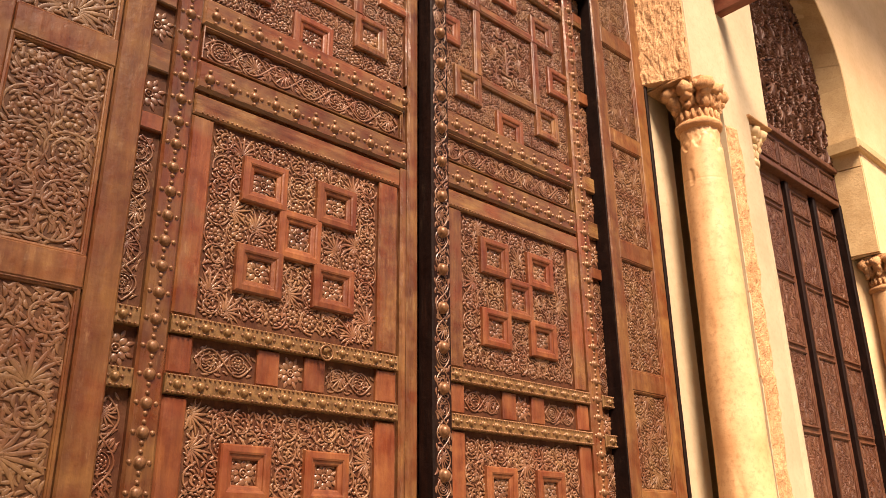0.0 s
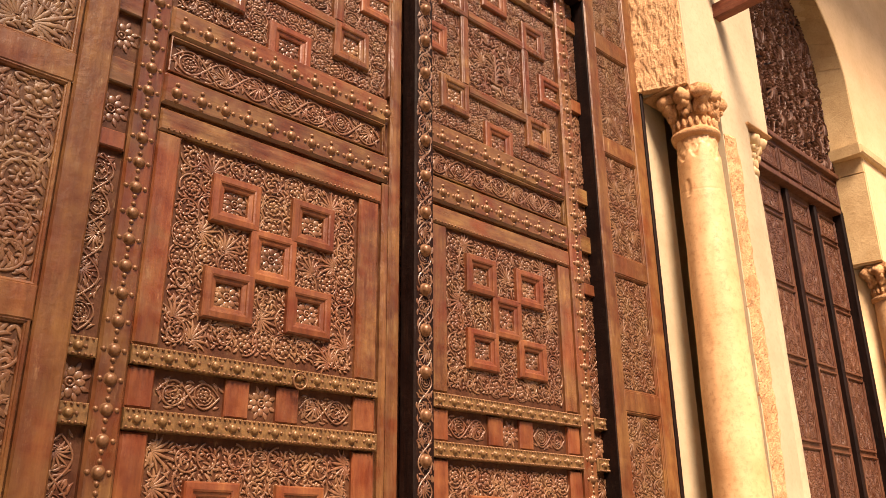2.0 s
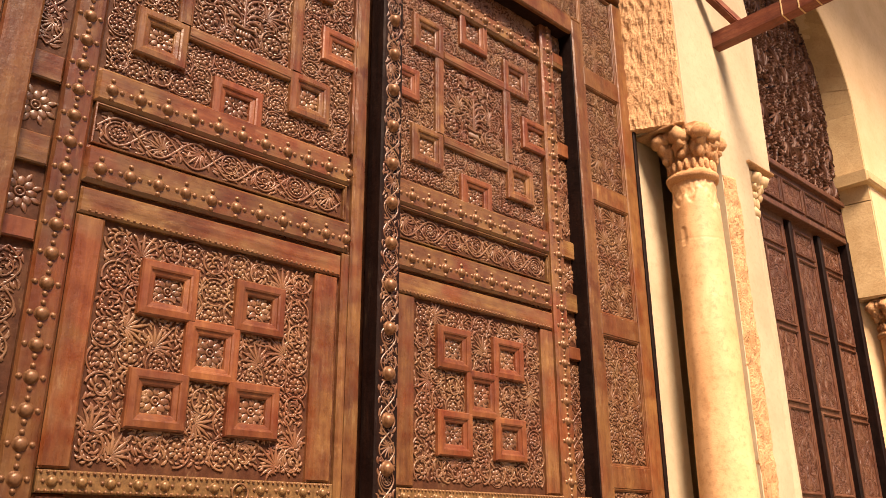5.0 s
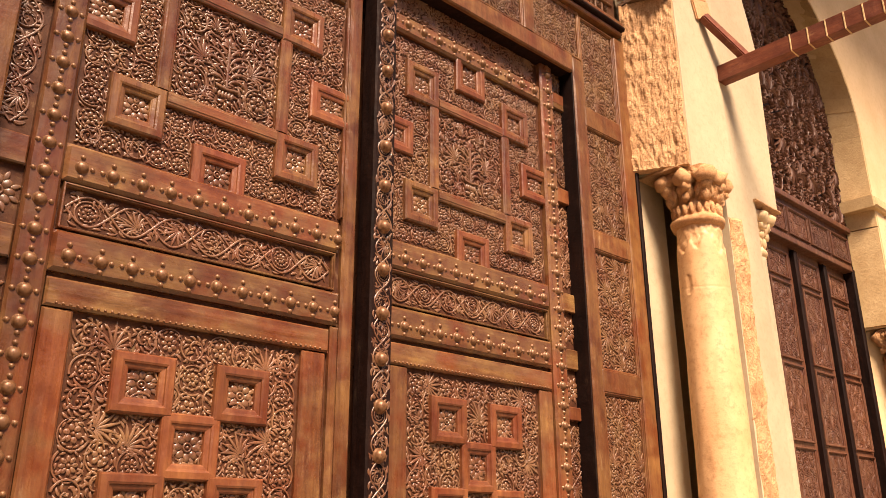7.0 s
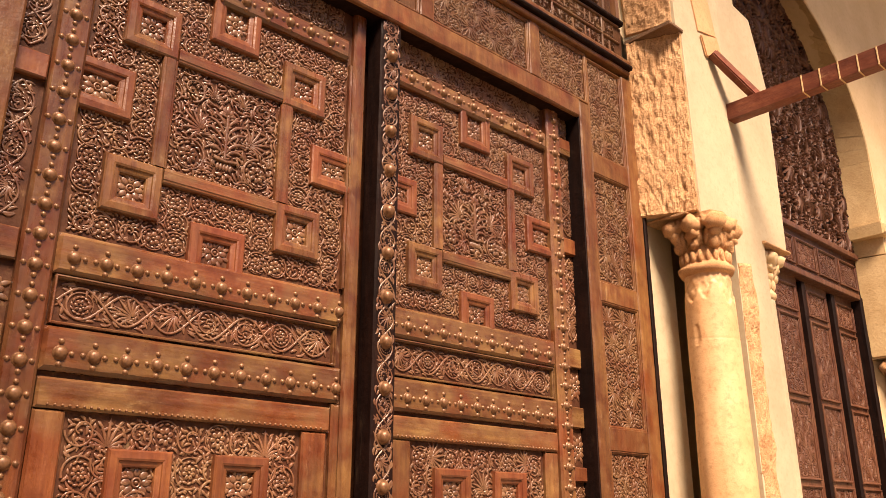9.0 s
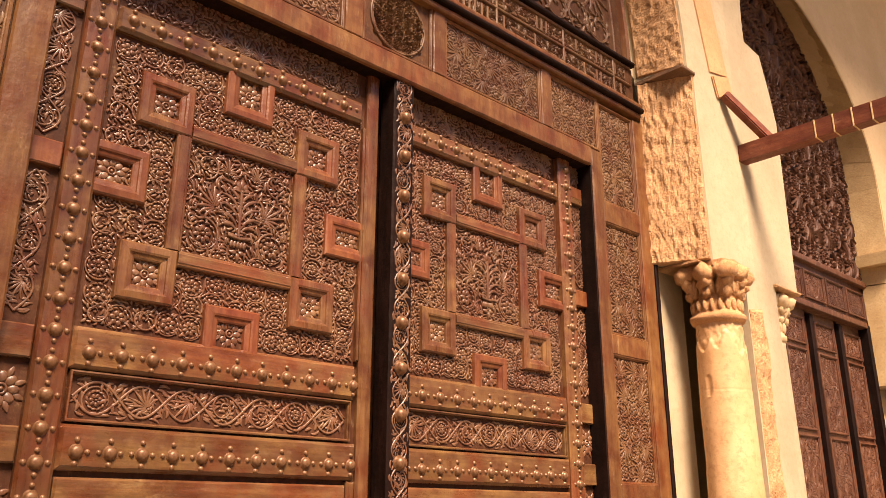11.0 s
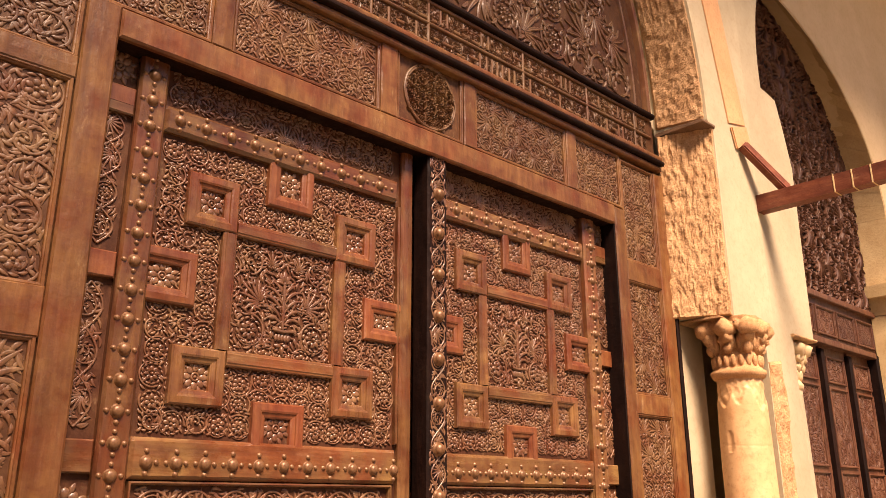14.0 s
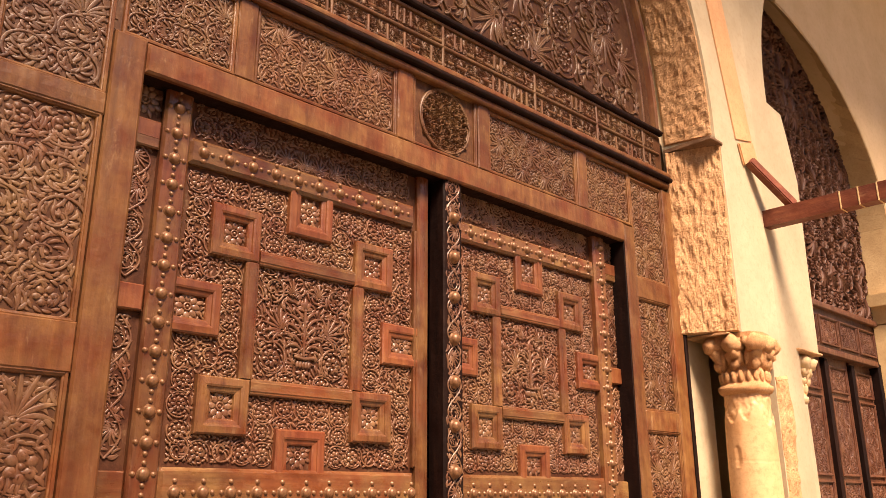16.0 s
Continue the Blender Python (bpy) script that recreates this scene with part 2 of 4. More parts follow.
def curl(s, c, r, a0, way, h, rng, motif):
    """One knot of the carving: a bloom in a ring, a comb-edged leaf scroll or a leaf fan."""
    if motif == "fan":
        base = at_angle(c, -r * 0.86, a0)
        for k in range(9):
            q = (k - 4) / 4
            leaf(s, base, a0 + q * 0.95, r * (1.75 - 0.55 * abs(q)), r * 0.088, h * (1 - 0.15 * abs(q)), q * 1.15, 9)
        for q in (-1, 1):
            for k in range(3):
                a = a0 + q * (1.9 + 0.34 * k)
                leaf(s, at_angle(c, r * 1.0, a), a + q * 2.2, r * 0.6, r * 0.075, h * 0.85, -q * 1.2, 6)
        blob(s, base, r * 0.13, r * 0.13, 0, h, 8, 1.1)
        return
    t = np.linspace(0, 1, 28)
    if motif in ("bloom", "flower"):
        a = a0 + way * t * 2 * math.pi * 0.7
        rad = r * (1.06 - 0.14 * t)
        ridge(s, np.stack([np.cos(a) * rad, np.sin(a) * rad], 1) + c, r * (0.085 - 0.05 * t), h * 0.85)
        flower(s, c, r * (0.62 if motif == "bloom" else 0.5), h, int(rng.integers(6, 9)), rng.uniform(0, 1))
        n = 12
        for k in range(n):
            b = a0 + k * 2 * math.pi / n
            leaf(s, at_angle(c, r * (0.7 if motif == "bloom" else 0.56), b), b + way * 1.15, r * 0.38, r * 0.07, h * 0.85, way * 0.9, 5)
        return
    turn = way * 2 * math.pi * 1.15
    a = a0 + turn * t
    rad = r * (1.04 - 0.86 * t ** 1.1)
    ridge(s, np.stack([np.cos(a) * rad, np.sin(a) * rad], 1) + c, r * (0.085 - 0.03 * t), h)
    for k in range(9):
        q = 0.3 + 0.075 * k
        b = a0 + turn * q
        rr = r * (1.04 - 0.86 * q ** 1.1)
        leaf(s, at_angle(c, rr, b), b + way * 0.55, r * (0.36 + 0.03 * k), r * 0.078, h * 0.92, way * 1.25, 7)
        if k < 6:
            leaf(s, at_angle(c, rr * 0.93, b), b + way * 2.1, r * 0.34, r * 0.07, h * 0.85, way * 0.7, 6)
    blob(s, np.asarray(c, float), r * 0.13, r * 0.13, 0, h, 8, 1.1)


def carve(s, u0, u1, v0, v1, cell, h, seed, keep=None, motifs=("bud", "fan", "flower", "bud", "fan", "bloom", "bud"), mirror=True):
    """Fills a rectangle with coiled stems, flowers and leaves, alike on both sides of its middle."""
    rng = np.random.default_rng(seed)
    nx, ny = max(1, round((u1 - u0) / cell)), max(1, round((v1 - v0) / cell))
    dx, dy = (u1 - u0) / nx, (v1 - v0) / ny
    plan = {}
    for j in range(ny):
        for i in range(nx):
            k = min(i, nx - 1 - i) if mirror else i
            if (k, j) not in plan:
                plan[k, j] = (rng.uniform(0, 6.28), motifs[int(rng.integers(len(motifs)))], int(rng.integers(1 << 30)), rng.uniform(-0.1, 0.1, 2))
            a0, motif, sub, off = plan[k, j]
            flip = mirror and i > nx - 1 - i
            way = 1 if (k + j) % 2 else -1
            c = np.array([u0 + (i + 0.5) * dx, v0 + (j + 0.5) * dy])
            if 2 * i + 1 != nx or not mirror:
                c[1] += dy * (0.16 if k % 2 else -0.16) * (0 if ny < 3 or j in (0, ny - 1) else 1)
            c += np.array([-off[0] if flip else off[0], off[1]]) * min(dx, dy)
            if keep and not keep(c[0], c[1], min(dx, dy) * 0.5):
                continue
            if flip:
                a0, way = math.pi - a0, -way
            part_sheet = Sheet(0)
            curl(part_sheet, np.zeros(2), 0.5, a0, way, h, np.random.default_rng(sub), motif)
            for v in part_sheet.verts:
                v[:, 0], v[:, 2] = v[:, 0] * dx * 1.06 + c[0], v[:, 2] * dy * 1.06 + c[1]
            p = np.concatenate(part_sheet.verts)
            s.add(np.stack([p[:, 0], p[:, 2], -p[:, 1]], 1), part_sheet.faces)
    for j in range(ny + 1):
        for i in range(nx + 1):
            c = (u0 + i * dx, v0 + j * dy)
            if keep and not keep(c[0], c[1], min(dx, dy) * 0.25):
                continue
            for k in range(4):
                a = math.pi / 4 + k * math.pi / 2
                du, dv = math.cos(a), math.sin(a)
                if (i == 0 and du < 0) or (i == nx and du > 0) or (j == 0 and dv < 0) or (j == ny and dv > 0):
                    continue
                leaf(s, (c[0] + du * 0.02 * dx, c[1] + dv * 0.02 * dy), a - 0.5, min(dx, dy) * 0.3, min(dx, dy) * 0.048, h * 0.9, 1.0, 6)


def fill(s, u0, u1, v0, v1, h, seed, keep=None, size=1.0):
    """Small leaves in the gaps that the larger carving leaves open."""
    rng = np.random.default_rng(seed)
    g = 0.0028
    nu, nv = int((u1 - u0) / g) + 1, int((v1 - v0) / g) + 1
    used = np.zeros((nu + 2, nv + 2), bool)

    def mark(u, v):
        i = np.clip(((u - u0) / g).astype(int), 0, nu)
        j = np.clip(((v - v0) / g).astype(int), 0, nv)
        used[i, j] = True

    if s.verts:
        p = np.concatenate(s.verts)
        x = p[:, 0] if s.mirror is None else s.mirror - p[:, 0]
        mark(x, p[:, 2])
    for i, j in rng.permutation([(i, j) for i in range(1, nu - 1) for j in range(1, nv - 1)]):
        if used[i - 1:i + 2, j - 1:j + 2].any():
            continue
        u, v = u0 + (i + 0.5) * g, v0 + (j + 0.5) * g
        if keep and not keep(u, v, 0.004):
            continue
        flow = 7.0 * noise.noise(Vector((u * 17, v * 17, seed * 0.37)))
        best, a = 9, 0.0
        for q in (flow, flow + math.pi, flow + 0.5, flow - 0.5):
            hit = sum(bool(used[min(nu, max(0, int(i + d * math.cos(q)))), min(nv, max(0, int(j + d * math.sin(q))))]) for d in (2, 3, 4, 5, 7))
            if hit < best:
                best, a = hit, q
        length = rng.uniform(0.022, 0.034) * size * (1.0 if best < 2 else 0.6)
        bend = (1.0 if noise.noise(Vector((u * 9, v * 9, seed * 0.7))) > 0 else -1.0) * rng.uniform(0.9, 1.5)
        if not (u0 < u + length * math.cos(a) < u1 and v0 < v + length * math.sin(a) < v1):
            continue
        leaf(s, (u, v), a - bend * 0.35, length, rng.uniform(0.0029, 0.0035) * size, h * rng.uniform(0.6, 0.85), bend, 7)
        t = np.linspace(0, 1, 8) * length
        mark(u + t * math.cos(a), v + t * math.sin(a))
        mark(u + t * math.cos(a) - g * math.sin(a), v + t * math.sin(a) + g * math.cos(a))


def scroll(s, u0, u1, v0, v1, h, seed):
    """A running vine in a long band."""
    rng = np.random.default_rng(seed)
    tall = (v1 - v0) > (u1 - u0)
    if tall:
        u0, u1, v0, v1 = v0, v1, u0, u1
    n = max(2, round((u1 - u0) / (v1 - v0) / 1.3))
    step, mid, r = (u1 - u0) / n, (v0 + v1) / 2, (v1 - v0) / 2
    q = Sheet(0)
    t = np.linspace(u0, u1, n * 12)
    for sign in (1, -1):
        ridge(q, np.stack([t, mid + sign * 0.86 * r * np.sin((t - u0) / step * math.pi)], 1), r * 0.075, h * (1.0 if sign > 0 else 0.88))
    for i in range(n):
        up = 1 if i % 2 == 0 else -1
        c = np.array([u0 + (i + 0.5) * step, mid - up * 0.1 * r])
        a0 = up * math.pi / 2 + 2.4 * up
        curl(q, c, min(r * 0.72, step * 0.44), a0, -up, h, rng, ("bud", "fan", "flower", "bud", "fan")[(i * 2 + seed) % 5])
        for k in (-1, 1):
            leaf(q, (c[0] + k * step * 0.42, mid - up * 0.85 * r), math.pi / 2 * up + k * 0.5, r * 0.6, r * 0.085, h * 0.9, -k * up * 0.8, 6)
            leaf(q, (c[0] + k * step * 0.3, mid + up * 0.9 * r), -math.pi / 2 * up - k * 0.7, r * 0.5, r * 0.08, h * 0.9, k * up * 0.8, 6)
    p = np.concatenate(q.verts)
    if tall:
        s.add(np.stack([p[:, 2], p[:, 0], -p[:, 1]], 1), [tuple(reversed(f)) for f in q.faces])
    else:
        s.add(np.stack([p[:, 0], p[:, 2], -p[:, 1]], 1), q.faces)


def slab(s, u0, u1, v0, v1, h0, h1, bevel=0.004):
    """A hand-cut board: bevelled front edges that waver a little along its length, and a slightly uneven face."""
    tall = (v1 - v0) > (u1 - u0)
    a0, a1, c0, c1 = (v0, v1, u0, u1) if tall else (u0, u1, v0, v1)
    b = min(bevel, (a1 - a0) * 0.3, (c1 - c0) * 0.3)
    small = a1 - a0 < 0.15 or max(a1 - a0, c1 - c0) > 4.0
    n = 1 if small else min(90, int((a1 - a0) / 0.028))
    wav = 0.0 if small else min(0.0022, b * 0.45)
    stops = [a0, a0 + b] + [a0 + b + (a1 - a0 - 2 * b) * i / n for i in range(1, n)] + [a1 - b, a1]
    p = []
    for k, t in enumerate(stops):
        end = k in (0, len(stops) - 1)
        e = b if end else 0.0
        q0 = wav * noise.fractal(Vector((t * 16, c0 * 9, h1 * 70)), 1.0, 2.0, 2)
        q1 = wav * noise.fractal(Vector((t * 16, c1 * 9 + 4, h1 * 70)), 1.0, 2.0, 2)
        d = 0.5 * wav * noise.noise(Vector((t * 11, c0 * 5, 2.0)))
        top = h1 - (b if end else 0.0) + d
        for c, h in ((c0, h0), (c0, h1 - b), (c0 + b + q0, top), ((c0 + c1) / 2, top + (0 if end else wav * 0.5)), (c1 - b + q1, top), (c1, h1 - b), (c1, h0)):
            p.append((c, t, h) if tall else (t, c, h))
    m = 7
    f = []
    for k in range(len(stops) - 1):
        for j in range(m):
            i = (j + 1) % m
            f.append((k * m + j, k * m + m + j, k * m + m + i, k * m + i))
    f += [tuple(range(m)), tuple(reversed(range((len(stops) - 1) * m, len(stops) * m)))]
    if tall:
        f = [tuple(reversed(q)) for q in f]
    s.add(p, f)


def moulding(s, u0, u1, v0, v1, w, h, base=0.0):
    """A mitred square frame with a stepped, rounded profile."""
    prof = [(0, 0), (0.04, 0.75), (0.14, 0.95), (0.5, 1.0), (0.62, 0.9), (0.66, 0.72), (0.86, 0.62), (0.95, 0.5), (1, 0)]
    p, f = [], []
    for o, z in prof:
        o *= w
        p += [(u0 + o, v0 + o, base + z * h), (u1 - o, v0 + o, base + z * h), (u1 - o, v1 - o, base + z * h), (u0 + o, v1 - o, base + z * h)]
    for k in range(len(prof) - 1):
        for i in range(4):
            j = (i + 1) % 4
            f.append((4 * k + i, 4 * k + j, 4 * k + 4 + j, 4 * k + 4 + i))
    s.add(p, f)


def bar(s, a, b, w, h, base=0.0):
    """A straight moulded strip with square ends."""
    prof = np.array([(-1, 0), (-0.95, 0.7), (-0.8, 0.85), (-0.62, 0.88), (-0.5, 1), (0.5, 1), (0.62, 0.88), (0.8, 0.85), (0.95, 0.7), (1, 0)])
    a, b = np.array(a, float), np.array(b, float)
    d = (b - a) / np.linalg.norm(b - a)
    side = np.array([-d[1], d[0]])
    p = [(*(e + side * o * w / 2), base + z * h) for e in (a, b) for o, z in prof]
    n = len(prof)
    f = [(i, n + i, n + i + 1, i + 1) for i in range(n - 1)]
    f += [tuple(range(n)), tuple(reversed(range(n, 2 * n)))]
    s.add(p, f)


def dome_mesh(name, r, h, mat, n=12):
    """A hammered stud head on a thin rim, facing -y."""
    prof = [(1.0, 0), (1.0, 0.12), (0.86, 0.2), (0.8, 0.5), (0.6, 0.82), (0.3, 0.97)]
    v, f = [], []
    for q, z in prof:
        for i in range(n):
            a = i * 2 * math.pi / n
            v.append((q * r * math.cos(a), -z * h, q * r * math.sin(a)))
    v.append((0, -h, 0))
    for k in range(len(prof) - 1):
        for i in range(n):
            j = (i + 1) % n
            f.append((k * n + i, k * n + j, k * n + n + j, k * n + n + i))
    k = (len(prof) - 1) * n
    f += [(k + i, k + (i + 1) % n, k + n) for i in range(n)]
    me = bpy.data.meshes.new(name)
    me.from_pydata(v, [], f)
    me.polygons.foreach_set("use_smooth", [True] * len(me.polygons))
    me.materials.append(mat)
    return me


def small_stud(s, u, v, r, h, base):
    blob(s, np.array([u, v]), r, r, 0, h, 8, 1.2, base)


def box(name, x0, x1, y0, y1, z0, z1, mat, parent=None, label="", bevel=0.004):
    s = Sheet(0)
    slab(s, x0, x1, z0, z1, -y1, -y0, bevel)
    return s.build(name, mat, parent, label)


# ---- the setting: ground and walls ----
MID = 1.5225
LEAF, FRAME, FACE = 2.10, 2.045, 1.81


def ground():
    s = 60.0
    ob = link("ground", [(-s, -s, 0), (s, -s, 0), (s, s, 0), (-s, s, 0)], [(0, 1, 2, 3)], PAVING)
    tagged(ob, "worn brown-grey stone paving of the portico", "paving", kind="structure")


ground()
# unseen ceiling; its front edge is set by where shade should start above
tagged(box("ceiling", -4.0, 12.0, -0.12, 2.8, 7.5, 7.7, WHITE), "unseen plain ceiling added to cut the sun above the door", "ceiling", kind="structure")
# unseen far walls, added to cut low sky reflections and give warm bounce
for nm, q in (("wall_8", (-16.0, 20.0, -15.5, -15.0)), ("wall_9", (-16.5, -16.0, -15.0, 2.8)), ("wall_10", (20.0, 20.5, -15.0, 2.8))):
    tagged(box(nm, *q, 0.0, 7.0, CREAM), "unseen plain wall added to block low sky and bounce warm light", "wall", kind="structure")

# unseen pier, added so that its shadow darkens the left jamb
tagged(box("wall_12", -4.0, -1.2, -1.1, -0.66, 0.0, 7.5, WHITE), "unseen plain pier added to shade the left of the doorway", "wall", kind="structure")


def half_arch(centre, half, spring, rise, lean, side, n=28):
    """One side of a slightly pointed arch, from its springing to its apex; side 1: right, -1: left."""
    rad = half + lean
    top = math.acos(lean / rad)
    k = rise / (rad * math.sin(top))
    return [(centre + side * (rad * math.cos(top * i / n) - lean), spring + k * rad * math.sin(top * i / n)) for i in range(n + 1)]


def half_wall(name, front, back, far, z1, y0, y1, mat, label, reveal=True):
    """The wall on one side of an arch: outlines of the opening run from the ground to the apex."""
    v, f = [], []
    flip = far < front[0][0]

    def face(*q):
        f.append(tuple(reversed(q)) if flip else q)

    n = len(front)
    for x, z in front:
        v += [(x, y0, z), (far, y0, z)]
    for i in range(n - 1):
        if front[i + 1][1] - front[i][1] > 1e-6:
            face(2 * i, 2 * i + 1, 2 * i + 3, 2 * i + 2)
    k = len(v)
    v += [(front[-1][0], y0, z1), (far, y0, z1), (front[-1][0], y1, z1), (far, y1, z1), (far, y1, 0), (far, y0, 0)]
    face(2 * n - 2, 2 * n - 1, k + 1, k)
    face(k, k + 1, k + 3, k + 2)
    face(k + 5, k + 4, k + 3, k + 1)
    if reveal:
        k = len(v)
        v += [(x, y1, z) for x, z in back]
        for i in range(n - 1):
            face(k + i, 2 * i, 2 * i + 2, k + i + 1)
    ob = link(name, v, f, mat)
    return tagged(ob, label, "wall", kind="structure")


# plaster round the main doorway
for side, far, nm in ((1, 3.355, "wall_1"), (-1, -4.0, "wall_2")):
    edge = 3.108 if side > 0 else -0.06
    o = [(edge, 0.0), (edge, 4.15)] + half_arch(MID, 1.515 if side > 0 else 1.56, 4.2, 2.22, 0.88, side)
    half_wall(nm, o, o, far, 7.5, 2.07, 2.8, WHITE, "whitewashed plaster round the carved wooden doorway")

# outer order of the main arch, right and left
front_r = [(3.49, 0.0), (3.49, 3.18), (3.205, 3.185), (3.195, 4.13), (3.15, 4.15)] + half_arch(MID, 1.625, 4.16, 2.3, 0.88, 1)
back_r = [(3.49, 0.0), (3.49, 3.18), (3.125, 3.185), (3.085, 4.13), (3.08, 4.15)] + half_arch(MID, 1.56, 4.16, 2.24, 0.88, 1)
half_wall("wall_3", front_r, back_r, 3.6, 7.5, FACE, 2.07, WHITE, "whitewashed pier face beside the doorway")
front_l = [(-0.3, 0.0), (-0.3, 4.15)] + half_arch(MID, 1.8225, 4.16, 2.3, 0.88, -1)
half_wall("wall_4", front_l, front_l, -4.0, 7.5, FACE, 2.07, WHITE, "whitewashed wall beside the doorway")

# arch of the second bay
BAY, FAR_FACE = 5.05, 1.98
front_2l = [(3.80, 0.0), (3.80, 3.165), (4.05, 3.17), (4.06, 3.6), (4.077, 4.16), (4.03, 4.35), (3.968, 4.55), (3.80, 4.57)] + half_arch(BAY, 1.25, 4.64, 1.5, 0.3, -1)
SPAN = 4.55
front_2r = [(6.40, 0.0), (6.40, 2.93), (6.13, 2.935), (6.13, 3.9), (6.115, 3.91), (6.115, 4.35)] + half_arch(SPAN, 1.56, 4.4, 1.25, 0.2, 1)
back_2r = [(6.09, 0.0), (6.09, 2.93), (6.09, 2.935), (6.09, 3.9), (6.085, 3.91), (6.085, 4.35)] + half_arch(SPAN, 1.54, 4.4, 1.54, 0.2, 1)
half_wall("wall_5", front_2l, front_2l, 3.6, 7.5, FACE, 2.25, WHITE, "whitewashed pier face with a chipped arch edge")
half_wall("wall_6", front_2r, back_2r, 12.0, 7.5, FAR_FACE, 2.25, CREAM, "yellow plaster wall round the next arch")
tagged(box("impost_soffit", 3.14, 3.488, 1.85, 2.066, 3.172, 3.181, STONE), "rough stone underside of the impost block", "stone", kind="structure")
# thin slab added to paint the shadow below the overhanging stone
tagged(box("arch_soffit", 3.08, 3.203, 1.80, 2.062, 4.122, 4.140, SHADED_STONE), "underside of the arch lining stone, coloured dark as its shade", "stone", kind="structure")
tagged(box("wall_11", 3.70, 3.80, 2.07, 2.79, 0.0, 7.5, STONE), "rough stone side of the niche behind the column", "wall", kind="structure")
tagged(box("wall_7", -4.0, 12.0, 2.8, 3.0, 0.0, 7.5, PALE_STONE), "plain stone wall behind the doors", "wall", kind="structure")


def voussoirs():
    root = empty("arch_ring", "ring of dressed yellow stones round the next arch", "arch", kind="structure")
    n = 18
    low = [2.94 + (4.4 - 2.94) * i / 2 for i in range(2)]
    near = [(6.122, z) for z in low] + half_arch(SPAN, 1.56, 4.4, 1.25, 0.2, 1, n)
    back = [(6.09, z) for z in low] + half_arch(SPAN, 1.54, 4.4, 1.54, 0.2, 1, n)
    for i in range(len(near) - 1):
        out = 0.008 + 0.01 * random.random()
        v = []
        for depth in (-0.03, out):
            for line, y in ((near, FAR_FACE + 0.004), (back, 2.19)):
                for g in (0.006, 0.994):
                    x = line[i][0] + (line[i + 1][0] - line[i][0]) * g
                    z = line[i][1] + (line[i + 1][1] - line[i][1]) * g
                    d = Vector((SPAN - x, 0, 4.2 - z)).normalized() if z > 4.4 else Vector((-1, 0, 0))
                    v.append((x + d.x * depth, y, z + d.z * depth))
        f = [(4, 5, 7, 6), (0, 2, 3, 1), (0, 1, 5, 4), (2, 6, 7, 3), (0, 4, 6, 2), (1, 3, 7, 5)]
        link("voussoir", v, f, PALE_STONE, root)


voussoirs()


def rough_face(name, a, b, depth, mat, label, seed, n=(60, 12), parent=None, category="stone"):
    """A hewn stone lying between two vertical lines a and b given as (x, y, z0, z1)."""
    nz, nu = n
    (xa, ya, za0, za1), (xb, yb, zb0, zb1) = a, b
    way = Vector((xb - xa, yb - ya, 0)).normalized()
    out = Vector((way.y, -way.x, 0))
    v, f = [], []
    for j in range(nz + 1):
        for i in range(nu + 1):
            s, t = i / nu, j / nz
            p = Vector((xa + (xb - xa) * s, ya + (yb - ya) * s, (za0 + (zb0 - za0) * s) * (1 - t) + (za1 + (zb1 - za1) * s) * t))
            d = noise.fractal(Vector((p.x * 45 + seed, p.y * 45, p.z * 15)), 1.0, 2.0, 4) * 0.011 + noise.noise(Vector((p.z * 3, seed, p.x * 5))) * 0.006
            rim = min(i, nu - i, j, nz - j)
            p += out * (d + 0.012 - (0.012 if rim == 0 else 0.0))
            if rim == 0:
                p += way * noise.noise(Vector((p.z * 14, seed, 3))) * 0.01
            v.append(p)
    m = nu + 1
    for j in range(nz):
        for i in range(nu):
            f.append((j * m + i, j * m + i + 1, j * m + m + i + 1, j * m + m + i))
    k = len(v)
    ring = [i for i in range(m)] + [j * m + nu for j in range(1, nz + 1)] + [nz * m + i for i in range(nu - 1, -1, -1)] + [j * m for j in range(nz - 1, 0, -1)]
    v += [v[i] - out * depth for i in ring]
    for q in range(len(ring)):
        r = (q + 1) % len(ring)
        f.append((ring[r], ring[q], k + q, k + r))
    f.append(tuple(k + q for q in reversed(range(len(ring)))))
    ob = link(name, v, f, mat, parent)
    return tagged(ob, label, category) if not parent else ob


# hewn stones that line the reveal over the capital
rough_face("impost_block", (3.075, 2.055, 3.185, 4.12), (3.198, 1.815, 3.185, 4.13), 0.03, STONE, "rough hewn yellow impost stone above the column capital", 3.0, (170, 42))


